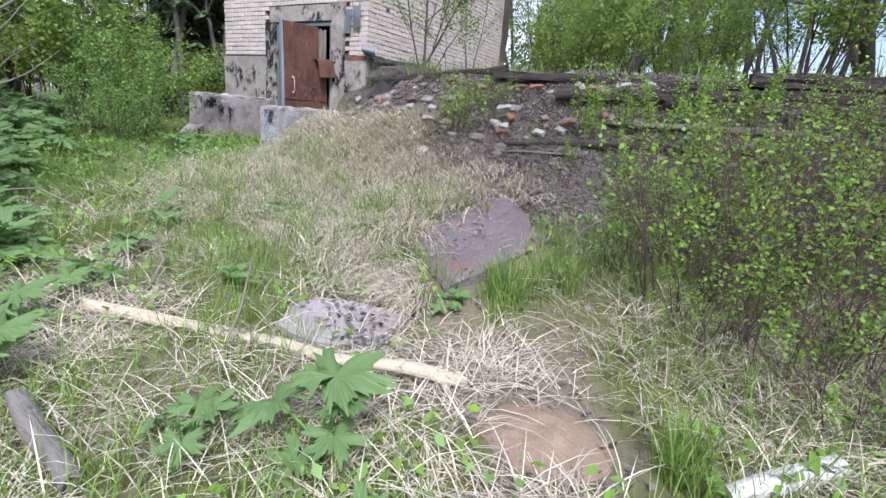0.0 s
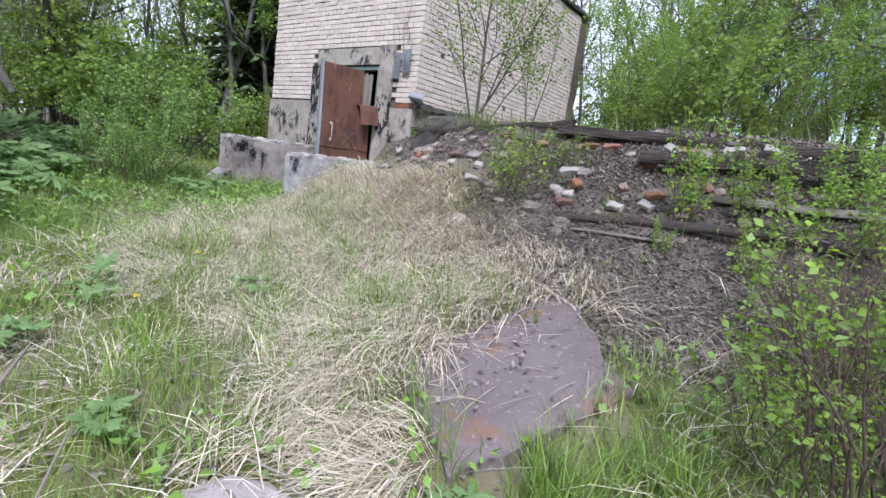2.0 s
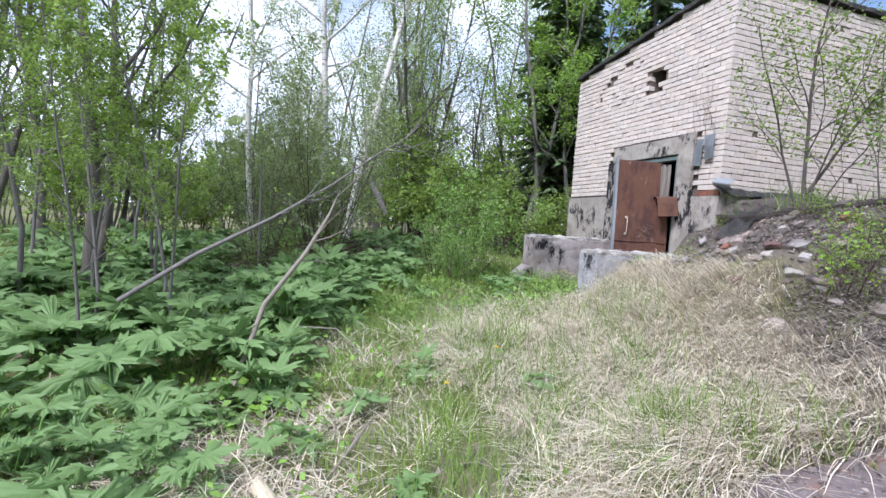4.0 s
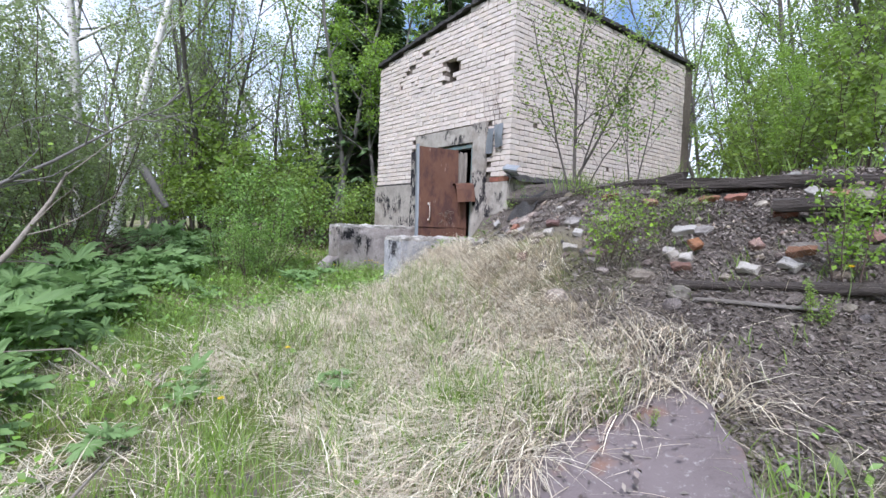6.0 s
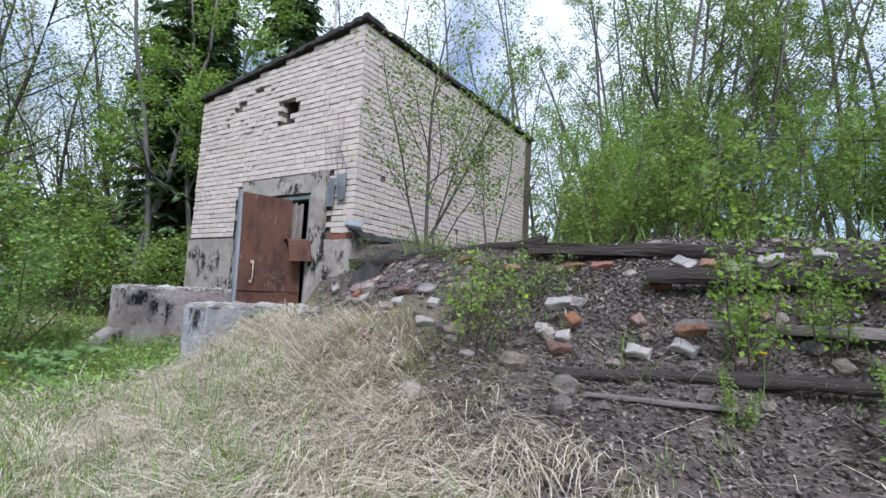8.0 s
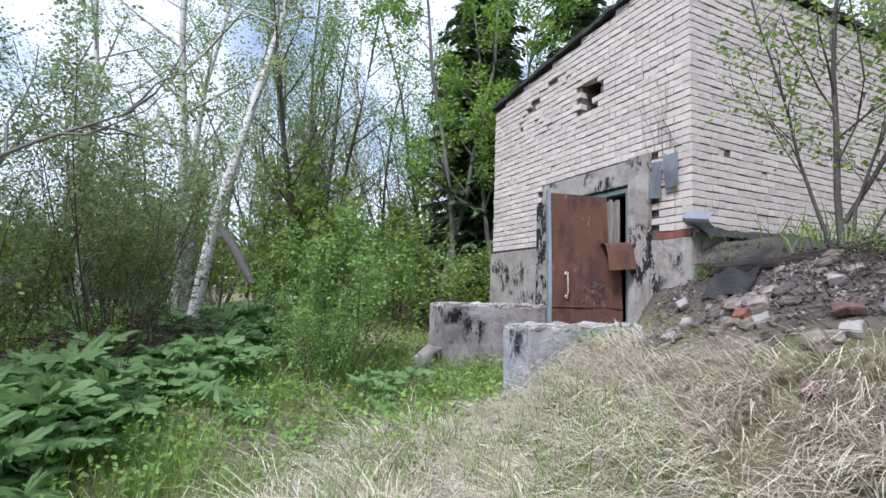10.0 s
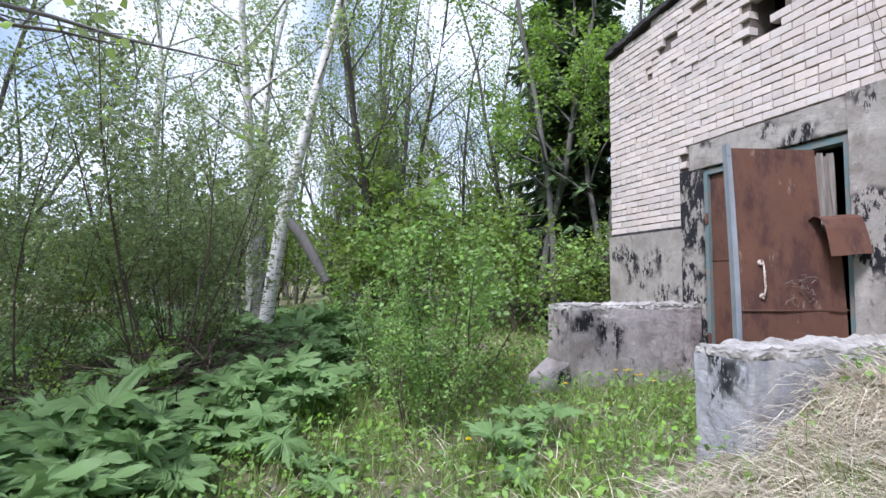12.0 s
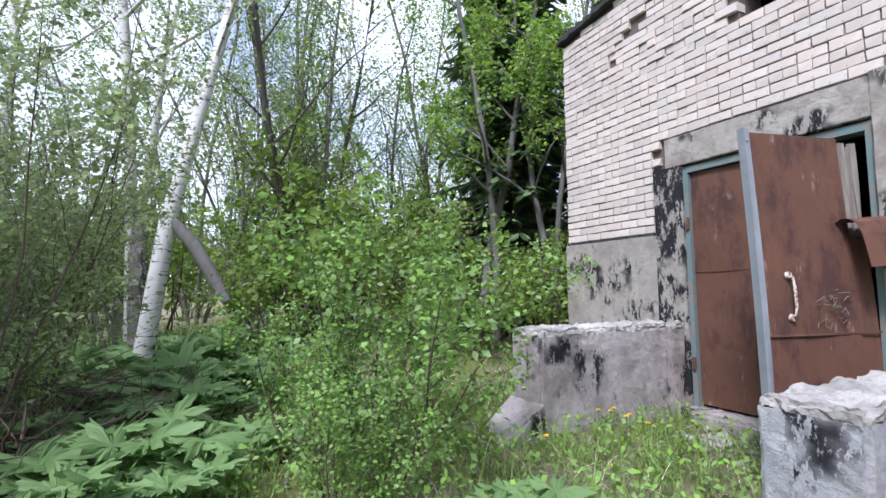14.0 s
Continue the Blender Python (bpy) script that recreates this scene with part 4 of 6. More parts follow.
def ground_leaves(name, x, y, size, mat, label, lift=0.012, tilt=0.35, seed=1):
    r = np.random.default_rng(seed)
    n = len(x)
    a = r.uniform(0, 6.3, n)
    s = size * r.uniform(0.5, 1.3, n)
    u = np.stack([np.cos(a), np.sin(a), r.normal(0, tilt, n)], 1) * s[:, None]
    w = np.stack([-np.sin(a), np.cos(a), r.normal(0, tilt, n)], 1) * s[:, None] * 0.3
    P = np.stack([x, y, ground_np(x, y) + lift * r.uniform(0.5, 2, n)], 1)
    V = np.stack([P - u * 0.5, P + w, P + u * 0.5, P - w], 1)
    V[:, 1::2, 2] += (s * 0.08)[:, None]
    V[..., 2] = np.maximum(V[..., 2], ground_np(V[..., 0], V[..., 1]) + 0.004)
    b = np.arange(n)[:, None] * 4
    return tagged(link_mesh(name, mesh_np(name, V.reshape(-1, 3), np.concatenate([b + [[0, 1, 2]], b + [[0, 2, 3]]])), mat), label, name.replace("_", " "), kind="stuff")


n = 66000
x = np.concatenate([rng.uniform(-5.4, 2.0, n), rng.uniform(-8.2, 2.0, n // 3)])
y = np.concatenate([rng.uniform(3.7, 6.9, n), rng.uniform(5.8, 7.3, n // 3)])
keep = (y - 3.7 > np.clip((-3.6 - x) * 0.8, 0, 3)) & (rng.uniform(0, 1, len(x)) < 0.9)
ground_leaves("leaf_litter", x[keep], y[keep], 0.030, M["litter"], "grey brown dead leaves covering the bank", 0.012, 0.40, 2)
x, y = rng.uniform(-14, 2, 9000), rng.uniform(-2.5, 5, 9000)
ground_leaves("leaf_litter", x, y, 0.05, M["litter"], "scattered dead leaves and stems in the grass", seed=3)


x, y = rng.normal(-3.65, 0.15, 190), rng.normal(1.90, 0.10, 190)
ground_leaves("slab_debris", x, y, 0.045, M["litter"], "dead leaves and twigs lying on the pale slab", 0.062, 0.5, 5)
x, y = rng.normal(-3.85, 0.22, 500), rng.normal(3.35, 0.40, 500)
ground_leaves("slab_debris", x, y, 0.035, M["litter"], "dead stems and leaves strewn on the dark slab", 0.068, 0.4, 6)


# ---------------------------------------------------------------- grass
def blades(rng, P, az, L, w, t0, t1):
    """Grass blades: root, heading, length, width, lean at the root and at the tip."""
    n = len(P)
    h = np.stack([np.cos(az), np.sin(az), np.zeros(n)], 1)
    side = np.stack([-np.sin(az), np.cos(az), np.zeros(n)], 1)
    tw = rng.normal(0, 0.6, n)
    side = side * np.cos(tw)[:, None] + h * np.sin(tw)[:, None]
    pts, p = [P], P
    for i in range(3):
        t = t0 + (t1 - t0) * (i + 0.3) / 2.3
        p = p + (h * np.sin(t)[:, None] + np.array([[0, 0, 1.0]]) * np.cos(t)[:, None]) * (L / 3)[:, None]
        pts.append(p)
    V = []
    for i, q in enumerate(pts[:3]):
        k_ = side * (w * (1, 0.85, 0.55)[i] * 0.5)[:, None]
        V += [q - k_, q + k_]
    V.append(pts[3])
    V = np.stack(V, 1)
    g = ground_np(V[..., 0], V[..., 1]) + 0.012
    V[:, 2:, 2] = np.maximum(V[:, 2:, 2], g[:, 2:])
    b = np.arange(n)[:, None] * 7
    F = np.concatenate([b + [f] for f in ((0, 1, 3), (0, 3, 2), (2, 3, 5), (2, 5, 4), (4, 5, 6))])
    return V.reshape(-1, 3), F


def clumps(rng, cx, cy, per, spread):
    i = np.repeat(np.arange(len(cx)), per)
    x = cx[i] + rng.normal(0, spread, len(i))
    y = cy[i] + rng.normal(0, spread, len(i))
    return i, x, y


QUADS = (((-3.38, 2.60), (-3.02, 3.48), (-3.73, 4.2), (-4.16, 3.0)), ((-3.95, 1.52), (-3.36, 1.84), (-3.50, 2.26), (-4.12, 2.05)))


def clear(x, y):
    ok = (x + 2.31) ** 2 + (y - 1.66) ** 2 > 0.31 ** 2
    for quad in QUADS:                     # nothing roots on the slabs
        inside = np.ones(len(x), bool)
        for (ax, ay), (bx, by) in zip(quad, quad[1:] + quad[:1]):
            ln = math.hypot(bx - ax, by - ay)
            inside &= ((bx - ax) * (y - ay) - (by - ay) * (x - ax)) / ln > 0.06
        ok &= ~inside
    ok &= ~((x < -8.08) & (x > -8.7) & (y > 5.18))
    ok &= ~((x < -10.3) & (x > -10.85) & (y > 5.2))
    ok &= ~((x < -7.98) & (y > 7.15))
    return ok


def grass(name, cx, cy, per, spread, L, w, t0, t1, mat, label, seed, down=None):
    rng = np.random.default_rng(seed)
    i, x, y = clumps(rng, cx, cy, per, spread)
    ok = clear(x, y)
    i, x, y = i[ok], x[ok], y[ok]
    n = len(x)
    P = np.stack([x, y, ground_np(x, y) - 0.01], 1)
    e = 0.2
    if down is None:
        az = rng.uniform(0, 6.283, n)
    else:
        gx_ = ground_np(x + e, y) - ground_np(x - e, y)
        gy_ = ground_np(x, y + e) - ground_np(x, y - e)
        az = np.arctan2(-gy_, -gx_ - 0.02) + rng.normal(0, 0.55, len(cx))[i] + rng.normal(0, down, n)
    size = rng.uniform(0.65, 1.3, len(cx))[i]
    V, F = blades(rng, P, az, rng.uniform(*L, n) * size, rng.uniform(*w, n), rng.uniform(*t0, n), rng.uniform(*t1, n))
    return tagged(link_mesh(name, mesh_np(name, V, F), mat), label, "grass", kind="stuff")


rng = np.random.default_rng(41)
# the straw covered flank of the bank
x, y = rng.uniform(-8.15, -3.5, 2300), rng.uniform(2.4, 6.3, 2300)
edge = 5.6 - 0.42 * (x + 6.58) + 0.15 * np.sin(3 * x) + rng.normal(0, 0.1, len(x))
keep = (y < edge) & (y > 2.5 + 0.45 * np.clip(-x - 5.9, 0, 4) + 0.18 * np.sin(2.1 * x) + rng.normal(0, 0.12, len(x))) & clear(x, y)
grass("dry_grass", x[keep][:760], y[keep][:880], 36, 0.06, (0.22, 0.54), (0.0035, 0.0085), (0.35, 1.25), (1.5, 2.4), M["straw"], "long bleached grass flopped down the bank", 1, 0.28)
# straw before and over the buried concrete wall
x = np.concatenate([rng.normal(-8.0, 0.16, 34), rng.uniform(-8.1, -7.6, 44)])
y = np.concatenate([rng.normal(5.02, 0.10, 34), rng.uniform(5.0, 6.0, 44)])
grass("dry_grass", x, y, 26, 0.06, (0.16, 0.38), (0.004, 0.008), (0.3, 1.0), (1.4, 2.3), M["straw"], "dry grass leaning against the concrete wall", 17, 0.7)
# flattened straw on the flat
x, y = rng.uniform(-8.5, 1.0, 900), rng.uniform(-0.8, 3.4, 900)
keep = np.sin(1.7 * x + 0.6) * np.sin(1.9 * y + 0.4 * x) + 0.3 * np.sin(4 * x + 3 * y) > -0.15
grass("dry_grass", x[keep], y[keep], 22, 0.09, (0.15, 0.5), (0.004, 0.009), (0.6, 1.3), (1.4, 1.9), M["straw"], "flattened tufts of bleached dry grass", 2)
x, y = rng.uniform(-2.9, 2.0, 260), rng.uniform(2.4, 5.2, 260)
grass("dry_grass", x, y, 18, 0.10, (0.2, 0.55), (0.003, 0.006), (0.3, 1.1), (1.3, 2.0), M["straw"], "dry grass under the bank bushes", 3, 0.8)
x, y = rng.uniform(-16, -8.6, 420), rng.uniform(-3, 6.5, 420)
grass("dry_grass", x, y, 12, 0.15, (0.15, 0.45), (0.004, 0.008), (0.4, 1.2), (1.3, 1.9), M["straw"], "dry stems between the hogweed plants", 4)
x, y = rng.uniform(-5.6, 0.8, 620), rng.uniform(-0.6, 2.9, 620)
keep = np.sin(2.1 * x + 1.6) * np.sin(2.4 * y + 0.7 * x) + 0.4 * np.sin(5 * x + 4 * y) > -0.1
grass("dry_grass", x[keep], y[keep], 24, 0.08, (0.15, 0.45), (0.004, 0.009), (0.7, 1.35), (1.4, 1.9), M["straw"], "matted pale straw on the flat ground", 12)
x, y = rng.uniform(-5.4, 1.5, 640), rng.uniform(3.6, 6.4, 640)
x, y = np.append(x, rng.uniform(-7.8, -4.6, 150)), np.append(y, rng.uniform(5.3, 6.9, 150))
grass("dead_stems", x, y, 16, 0.12, (0.12, 0.42), (0.002, 0.005), (0.8, 1.4), (1.4, 1.9), M["litter"], "grey dead stems over the leaf litter", 13, 0.9)
# thin stalks lying over the litter, herbs coming through it
x, y = rng.uniform(-5.2, 0.8, 300), rng.uniform(3.9, 6.3, 300)
grass("dry_grass", x, y, 9, 0.13, (0.2, 0.55), (0.002, 0.0045), (1.0, 1.45), (1.45, 1.75), M["straw"], "thin pale stalks lying on the leaf litter", 21, 0.9)
x, y = rng.uniform(-5.4, 0.8, 130), rng.uniform(4.0, 6.5, 130)
grass("green_grass", x, y, 9, 0.04, (0.06, 0.2), (0.004, 0.009), (0.1, 0.7), (0.6, 1.4), M["grass"], "small green shoots on the leaf litter", 22)
# green grass
x, y = rng.uniform(-8.8, 1.6, 7600), rng.uniform(-1.4, 4.9, 7600)
keep = (np.sin(1.3 * x + 2.2) * np.sin(1.5 * y + 0.5 * x) + 0.35 * np.sin(5 * x - 3 * y) > -0.25) & (y < 3.6 + 0.4 * np.sin(2 * x) + 0.6 * sstep(-6.5, -8.5, x))
grass("green_grass", x[keep], y[keep], 13, 0.085, (0.07, 0.26), (0.003, 0.007), (0.0, 0.45), (0.3, 1.3), M["grass"], "patchy fresh green grass on the flat", 5)
x, y = rng.uniform(-7.9, -3.4, 800), rng.uniform(2.6, 5.5, 800)
keep = y < 4.9 - 0.38 * (x + 6.58)
x, y = x[keep], y[keep]
grass("green_grass", x, y, 13, 0.06, (0.15, 0.38), (0.003, 0.007), (0.0, 0.4), (0.3, 1.1), M["grass"], "green tufts coming through dry grass", 6)
x, y = rng.uniform(-11.5, -8.7, 420), rng.uniform(2.2, 6.9, 420)
grass("green_grass", x, y, 20, 0.10, (0.10, 0.34), (0.003, 0.008), (0.0, 0.5), (0.4, 1.2), M["grass"], "thick green grass before the entrance", 7)
x, y = rng.uniform(-24, -10.5, 700), rng.uniform(-8, 9, 700)
grass("green_grass", x, y, 10, 0.2, (0.2, 0.5), (0.008, 0.016), (0.0, 0.5), (0.4, 1.2), M["grass"], "rough grass under the far trees", 8)
x, y = rng.uniform(-7.8, 6, 700), rng.uniform(7.2, 16, 700)
grass("green_grass", x, y, 9, 0.2, (0.15, 0.45), (0.006, 0.014), (0.0, 0.5), (0.4, 1.2), M["grass"], "weeds on the terrace behind the beams", 9)
for sx, sy, num in ((-3.05, 2.75, 16), (-2.75, 3.0, 12), (-1.75, 1.75, 14), (-4.7, 3.35, 12), (-5.2, 2.9, 14)):
    grass("grass_tuft", np.full(num, sx) + rng.normal(0, 0.09, num), np.full(num, sy) + rng.normal(0, 0.09, num), 22, 0.03, (0.18, 0.36), (0.004, 0.008), (0.0, 0.4), (0.4, 1.1), M["grass"], "lush green grass tuft", int(sx * -100) + num)
# low herbs
n = 9000
x, y = rng.uniform(-9.5, 1.5, n), rng.uniform(-1.6, 4.2, n)
keep = (np.sin(2.3 * x + 1) * np.sin(2.0 * y) > 0.05) | (y < 0.6 - 0.3 * x - 2.2)
ok = keep & clear(x, y)
ground_leaves("herb_leaves", x[ok], y[ok], 0.06, M["herb"], "low green herbs among the grass", 0.07, 0.5, 7)
x, y = rng.uniform(-11.5, -7.9, 8200), rng.uniform(1.9, 6.9, 8200)
ok = clear(x, y)
ground_leaves("herb_leaves", x[ok], y[ok], 0.05, M["herb"], "dense low herbs before the entrance", 0.10, 0.5, 8)
x, y = rng.uniform(-20, -5.5, 16000), rng.uniform(-6, 4.0, 16000)
ok = (y < 1.2 + 0.25 * (-x - 5)) & (y < 4)
ground_leaves("herb_leaves", x[ok], y[ok], 0.075, M["herb"], "undergrowth of green herbs below the hogweed", 0.12, 0.5, 9)


n = 150
x, y = rng.normal(-3.85, 0.3, n), rng.normal(3.45, 0.4, n)
V, F = blades(rng, np.stack([x, y, ground_np(x, y) + 0.065], 1), rng.normal(-1.9, 0.6, n), rng.uniform(0.15, 0.5, n), rng.uniform(0.003, 0.006, n), np.full(n, 1.45), np.full(n, 1.62))
tagged(link_mesh("dry_stems", mesh_np("dry_stems", V, F), M["straw"]), "dry grass stems fallen over the dark slab", "grass", kind="stuff")


# ---------------------------------------------------------------- hogweed
def hog_leaf(seed):
    """A large lobed leaf on its stalk: stalk from the origin outwards along x, the blade at its end."""
    r = np.random.default_rng(seed)
    n = 140
    th = np.linspace(-2.8, 2.8, n)
    V, F, base = [], [], 0
    lobe = np.exp(-((th[:, None] - np.array([-2.2, -1.12, 0.0, 1.12, 2.2])[None]) / np.array([0.40, 0.38, 0.36, 0.38, 0.40])) ** 2)
    big = (lobe * np.array([0.70, 0.92, 1.0, 0.92, 0.70])).max(1)
    tooth = 1 + 0.36 * (np.abs(((th * 2.7 + 0.5) % 1) - 0.5) * 2 - 0.5) + 0.34 * (np.abs(((th * 6.3) % 1) - 0.5) * 2 - 0.5) + r.normal(0, 0.025, n)
    rad = 0.36 * (0.36 + 0.64 * big) * tooth
    ph, droop = r.uniform(0, 6), r.uniform(0.02, 0.16)
    rings = [np.zeros((1, 3))]
    for f in (0.55, 1.0):
        x, y = rad * f * np.cos(th), rad * f * np.sin(th)
        z = 0.07 * f - droop * f * f + 0.085 * f * big + 0.02 * f * f * np.cos(17.0 * th + ph) + r.normal(0, 0.007, n)
        rings.append(np.stack([x, y, z], 1))
    V = np.concatenate(rings)
    F = [(0, 1 + i, 2 + i) for i in range(n - 1)]
    for k_ in range(1):
        a, b_ = 1 + k_ * n, 1 + (k_ + 1) * n
        for i in range(n - 1):
            F += [(a + i, b_ + i, b_ + i + 1), (a + i, b_ + i + 1, a + i + 1)]
    L, H = 0.26, 0.44
    tilt = r.uniform(-0.45, 0.35)
    R_ = np.array([[math.cos(tilt), 0, -math.sin(tilt)], [0, 1, 0], [math.sin(tilt), 0, math.cos(tilt)]])
    V = V @ R_.T + np.array([L, 0, H])
    t = np.linspace(0, 1, 6)
    sv, sf = tubes([(np.stack([L * t ** 1.4, 0 * t, H * t ** 0.8], 1), 0.011 * (1.3 - 0.7 * t))], lambda r_: 5)
    off = len(V)
    F = np.array(F)
    T = np.concatenate([sf[:, [0, 1, 2]], sf[:, [0, 2, 3]]]) + off
    return smooth(mesh_np("leaf", np.concatenate([V, sv]), np.concatenate([F, T])))


HOG = [hog_leaf(i) for i in range(6)]
for me in HOG:
    me.materials.append(M["hogweed"])


def hogweed(x, y, size, seed, count=6, label="giant hogweed plant with broad lobed dark green leaves"):
    r = random.Random(seed)
    ob = empty("hogweed", Matrix.Translation((x, y, gz(x, y) - 0.02)) @ Matrix.Scale(size, 4), label, "hogweed", "hogweed thicket")
    a0 = r.uniform(0, 6.3)
    for i in range(count):
        lf = new("leaf", HOG[r.randrange(6)])
        lf.parent = ob
        s = r.uniform(0.5, 1.1)
        lf.matrix_basis = Matrix.Rotation(a0 + i * 2.4 + r.uniform(-0.4, 0.4), 4, "Z") @ Matrix.Rotation(r.uniform(-0.45, 0.6), 4, "Y") @ Matrix.Diagonal((s, s, s * r.uniform(0.8, 1.3), 1))
    return ob


R = random.Random(5)
placed = []
tries = 0
while len(placed) < 230 and tries < 9000:
    tries += 1
    x = R.uniform(-15.5, -4.9)
    lim = 0.75 + 0.29 * (-x - 5) + (0.75 if x < -8.3 else 0)
    y = R.uniform(-3.0, min(4.2, lim))
    if y > 3.3 and x > -9.6:
        continue
    if min(((x - a) ** 2 + (y - b_) ** 2 for a, b_ in placed), default=9) < 0.29 ** 2:
        continue
    if -10.0 < x < -8.4 and 2.1 < y < 3.5:
        continue
    if (x + 7.2) ** 2 + (y - 2.9) ** 2 < 1.0:
        continue
    placed.append((x, y))
    hogweed(x, y, R.uniform(0.55, 0.9) if x < -6 else R.uniform(0.4, 0.65), len(placed), R.choice((8, 9, 11)))
for x, y, s in ((-3.05, 1.02, 0.62), (-2.62, 0.72, 0.42), (-3.55, 0.75, 0.4), (-4.5, 0.35, 0.5), (-4.9, 0.2, 0.7), (-4.2, -0.15, 0.55), (-5.6, 3.1, 0.42), (-6.2, 2.25, 0.4), (-3.3, 2.5, 0.25), (-8.95, 4.15, 0.55), (-9.3, 4.5, 0.5), (-4.55, 1.75, 0.28), (-5.3, 1.2, 0.4), (-5.8, 1.75, 0.36)):
    hogweed(x, y, s, int(x * 100 + y * 10), 6, "young hogweed plant with bright green lobed leaves")


for x, y, s in ((-9.0, 1.25, 1.05), (-9.55, 1.6, 1.1), (-9.9, 1.05, 1.15), (-8.75, 0.85, 1.0), (-10.35, 1.7, 1.1), (-9.45, 1.2, 1.0), (-9.15, 1.75, 0.9), (-9.7, 2.05, 0.85), (-9.35, 2.02, 0.8), (-8.7, 1.65, 1.0), (-8.25, 1.35, 0.9)):
    hogweed(x, y, s * 0.8, int(x * -90 + y * 13), 11, "large hogweed plant with spreading deeply lobed leaves")


for x, y, s in ((-10.8, 3.0, 0.7), (-11.3, 2.6, 0.75), (-10.2, 2.75, 0.6), (-9.6, 2.7, 0.5), (-11.7, 3.2, 0.75), (-12.3, 2.9, 0.8), (-10.9, 3.45, 0.6), (-11.9, 3.8, 0.7), (-12.6, 3.5, 0.75), (-9.9, 2.3, 0.6), (-10.5, 2.4, 0.65), (-13.0, 3.1, 0.75), (-9.2, 3.0, 0.4), (-11.4, 4.3, 0.55)):
    hogweed(x, y, s, int(x * -70 + y * 31), 9, "young hogweed plant with bright green lobed leaves")


def dandelion(x, y, h=0.16):
    ob = empty("dandelion", Matrix.Translation((x, y, gz(x, y))), "yellow dandelion flower on a thin green stalk", "flower", "dandelions")
    V, F = tubes([([(0, 0, -0.02), (0.01, 0.004, h * 0.5), (0.006, 0.01, h)], [0.003, 0.0028, 0.0025])], lambda r_: 5)
    link_mesh("stalk", mesh_np("stalk", V, F), M["stalk"], ob)
    bm = bmesh.new()
    for lay, (n_, rr, zz) in enumerate(((14, 0.024, 0.0), (12, 0.018, 0.005), (8, 0.010, 0.009))):
        for i in range(n_):
            a = 6.283 * i / n_ + lay * 0.2
            c0 = Vector((0.006, 0.01, h + zz * 0.5))
            d = Vector((math.cos(a), math.sin(a), 0.25 + 0.3 * lay))
            w = Vector((-math.sin(a), math.cos(a), 0)) * 0.004
            bm.faces.new([bm.verts.new(c0), bm.verts.new(c0 + d * rr * 0.7 + w), bm.verts.new(c0 + d * rr), bm.verts.new(c0 + d * rr * 0.7 - w)])
    part("flower_head", bm, M["yellow"], ob)


for x, y, h in ((-10.22, 6.05, 0.22), (-10.15, 5.95, 0.24), (-10.26, 5.93, 0.20), (-10.1, 6.1, 0.22), (-10.02, 5.98, 0.25), (-9.95, 6.12, 0.22), (-9.88, 4.85, 0.15), (-10.0, 5.2, 0.18), (-9.5, 5.3, 0.16), (-6.21, 2.91, 0.20), (-5.75, 2.3, 0.15), (-3.25, 5.15, 0.22), (-9.0, 3.9, 0.2), (-10.9, 5.1, 0.2)):
    dandelion(x, y, h)

# ---------------------------------------------------------------- trees and bushes
def at_ground(x, y, rz=0.0, s=1.0, sink=0.04):
    return Matrix.Translation((x, y, gz(x, y) - sink)) @ Matrix.Rotation(rz, 4, "Z") @ Matrix.Scale(s, 4)


def stems(seed, n, length, r, lean, ring=0.1):
    q = random.Random(seed)
    out = []
    for i in range(n):
        a = 6.283 * i / n + q.uniform(-0.5, 0.5)
        k_ = lean * q.uniform(0.3, 1.0)
        out.append(((ring * math.cos(a), ring * math.sin(a), 0), (k_ * math.cos(a), k_ * math.sin(a), 1), length * q.uniform(0.7, 1.1), r * q.uniform(0.7, 1.1)))
    return out


alder = tree("alder_tree", 1, [((0, 0, 0), (0.05, 0.0, 1), 8.5, 0.085), ((0.12, 0.05, 0), (0.28, 0.05, 1), 7.5, 0.065)], (11, 5, 4), 6, 0.07, 0.08, M["bark"], M["leaf_alder"], "young twin-stemmed alder with fresh thin foliage", spread=0.62, bend=0.2, up=0.25, start=0.2, shrink=0.42)
pole = tree("slender_alder", 2, [((0, 0, 0), (0.03, 0.04, 1), 8.0, 0.045)], (14, 5, 4), 5, 0.075, 0.06, M["bark_grey"], M["leaf_alder"], "slender young alder with sparse fresh leaves", spread=0.6, bend=0.18, up=0.3, start=0.25, shrink=0.30)
birch_a = tree("birch_tree", 3, [((0, 0, 0), (0.05, 0.02, 1), 12.5, 0.11)], (20, 5, 5), 5, 0.055, 0.09, M["birch"], M["leaf_birch"], "tall white birch with fine young leaves", spread=0.62, bend=0.10, up=0.0, start=0.28, shrink=0.27)
willow = tree("willow_bush", 4, stems(4, 11, 4.6, 0.017, 0.5, 0.18), (9, 4, 3), 4, 0.06, 0.09, M["twig"], M["leaf_grey"], "bushy willow with grey green young leaves", spread=0.5, bend=0.22, up=0.3, start=0.15, shrink=0.36)
limetree = tree("goat_willow", 5, stems(6, 4, 6.0, 0.05, 0.5, 0.2), (9, 4, 3), 8, 0.068, 0.10, M["bark"], M["leaf_lime"], "spreading tree with bright yellow green leaves", spread=0.55, bend=0.22, up=0.25, start=0.15, shrink=0.38)
tallgreen = tree("aspen_tree", 6, stems(8, 3, 10.0, 0.075, 0.22, 0.2), (12, 4, 4), 7, 0.066, 0.10, M["bark"], M["leaf_alder"], "tall many-stemmed tree with airy green leaves", spread=0.55, bend=0.16, up=0.3, start=0.2, shrink=0.30)
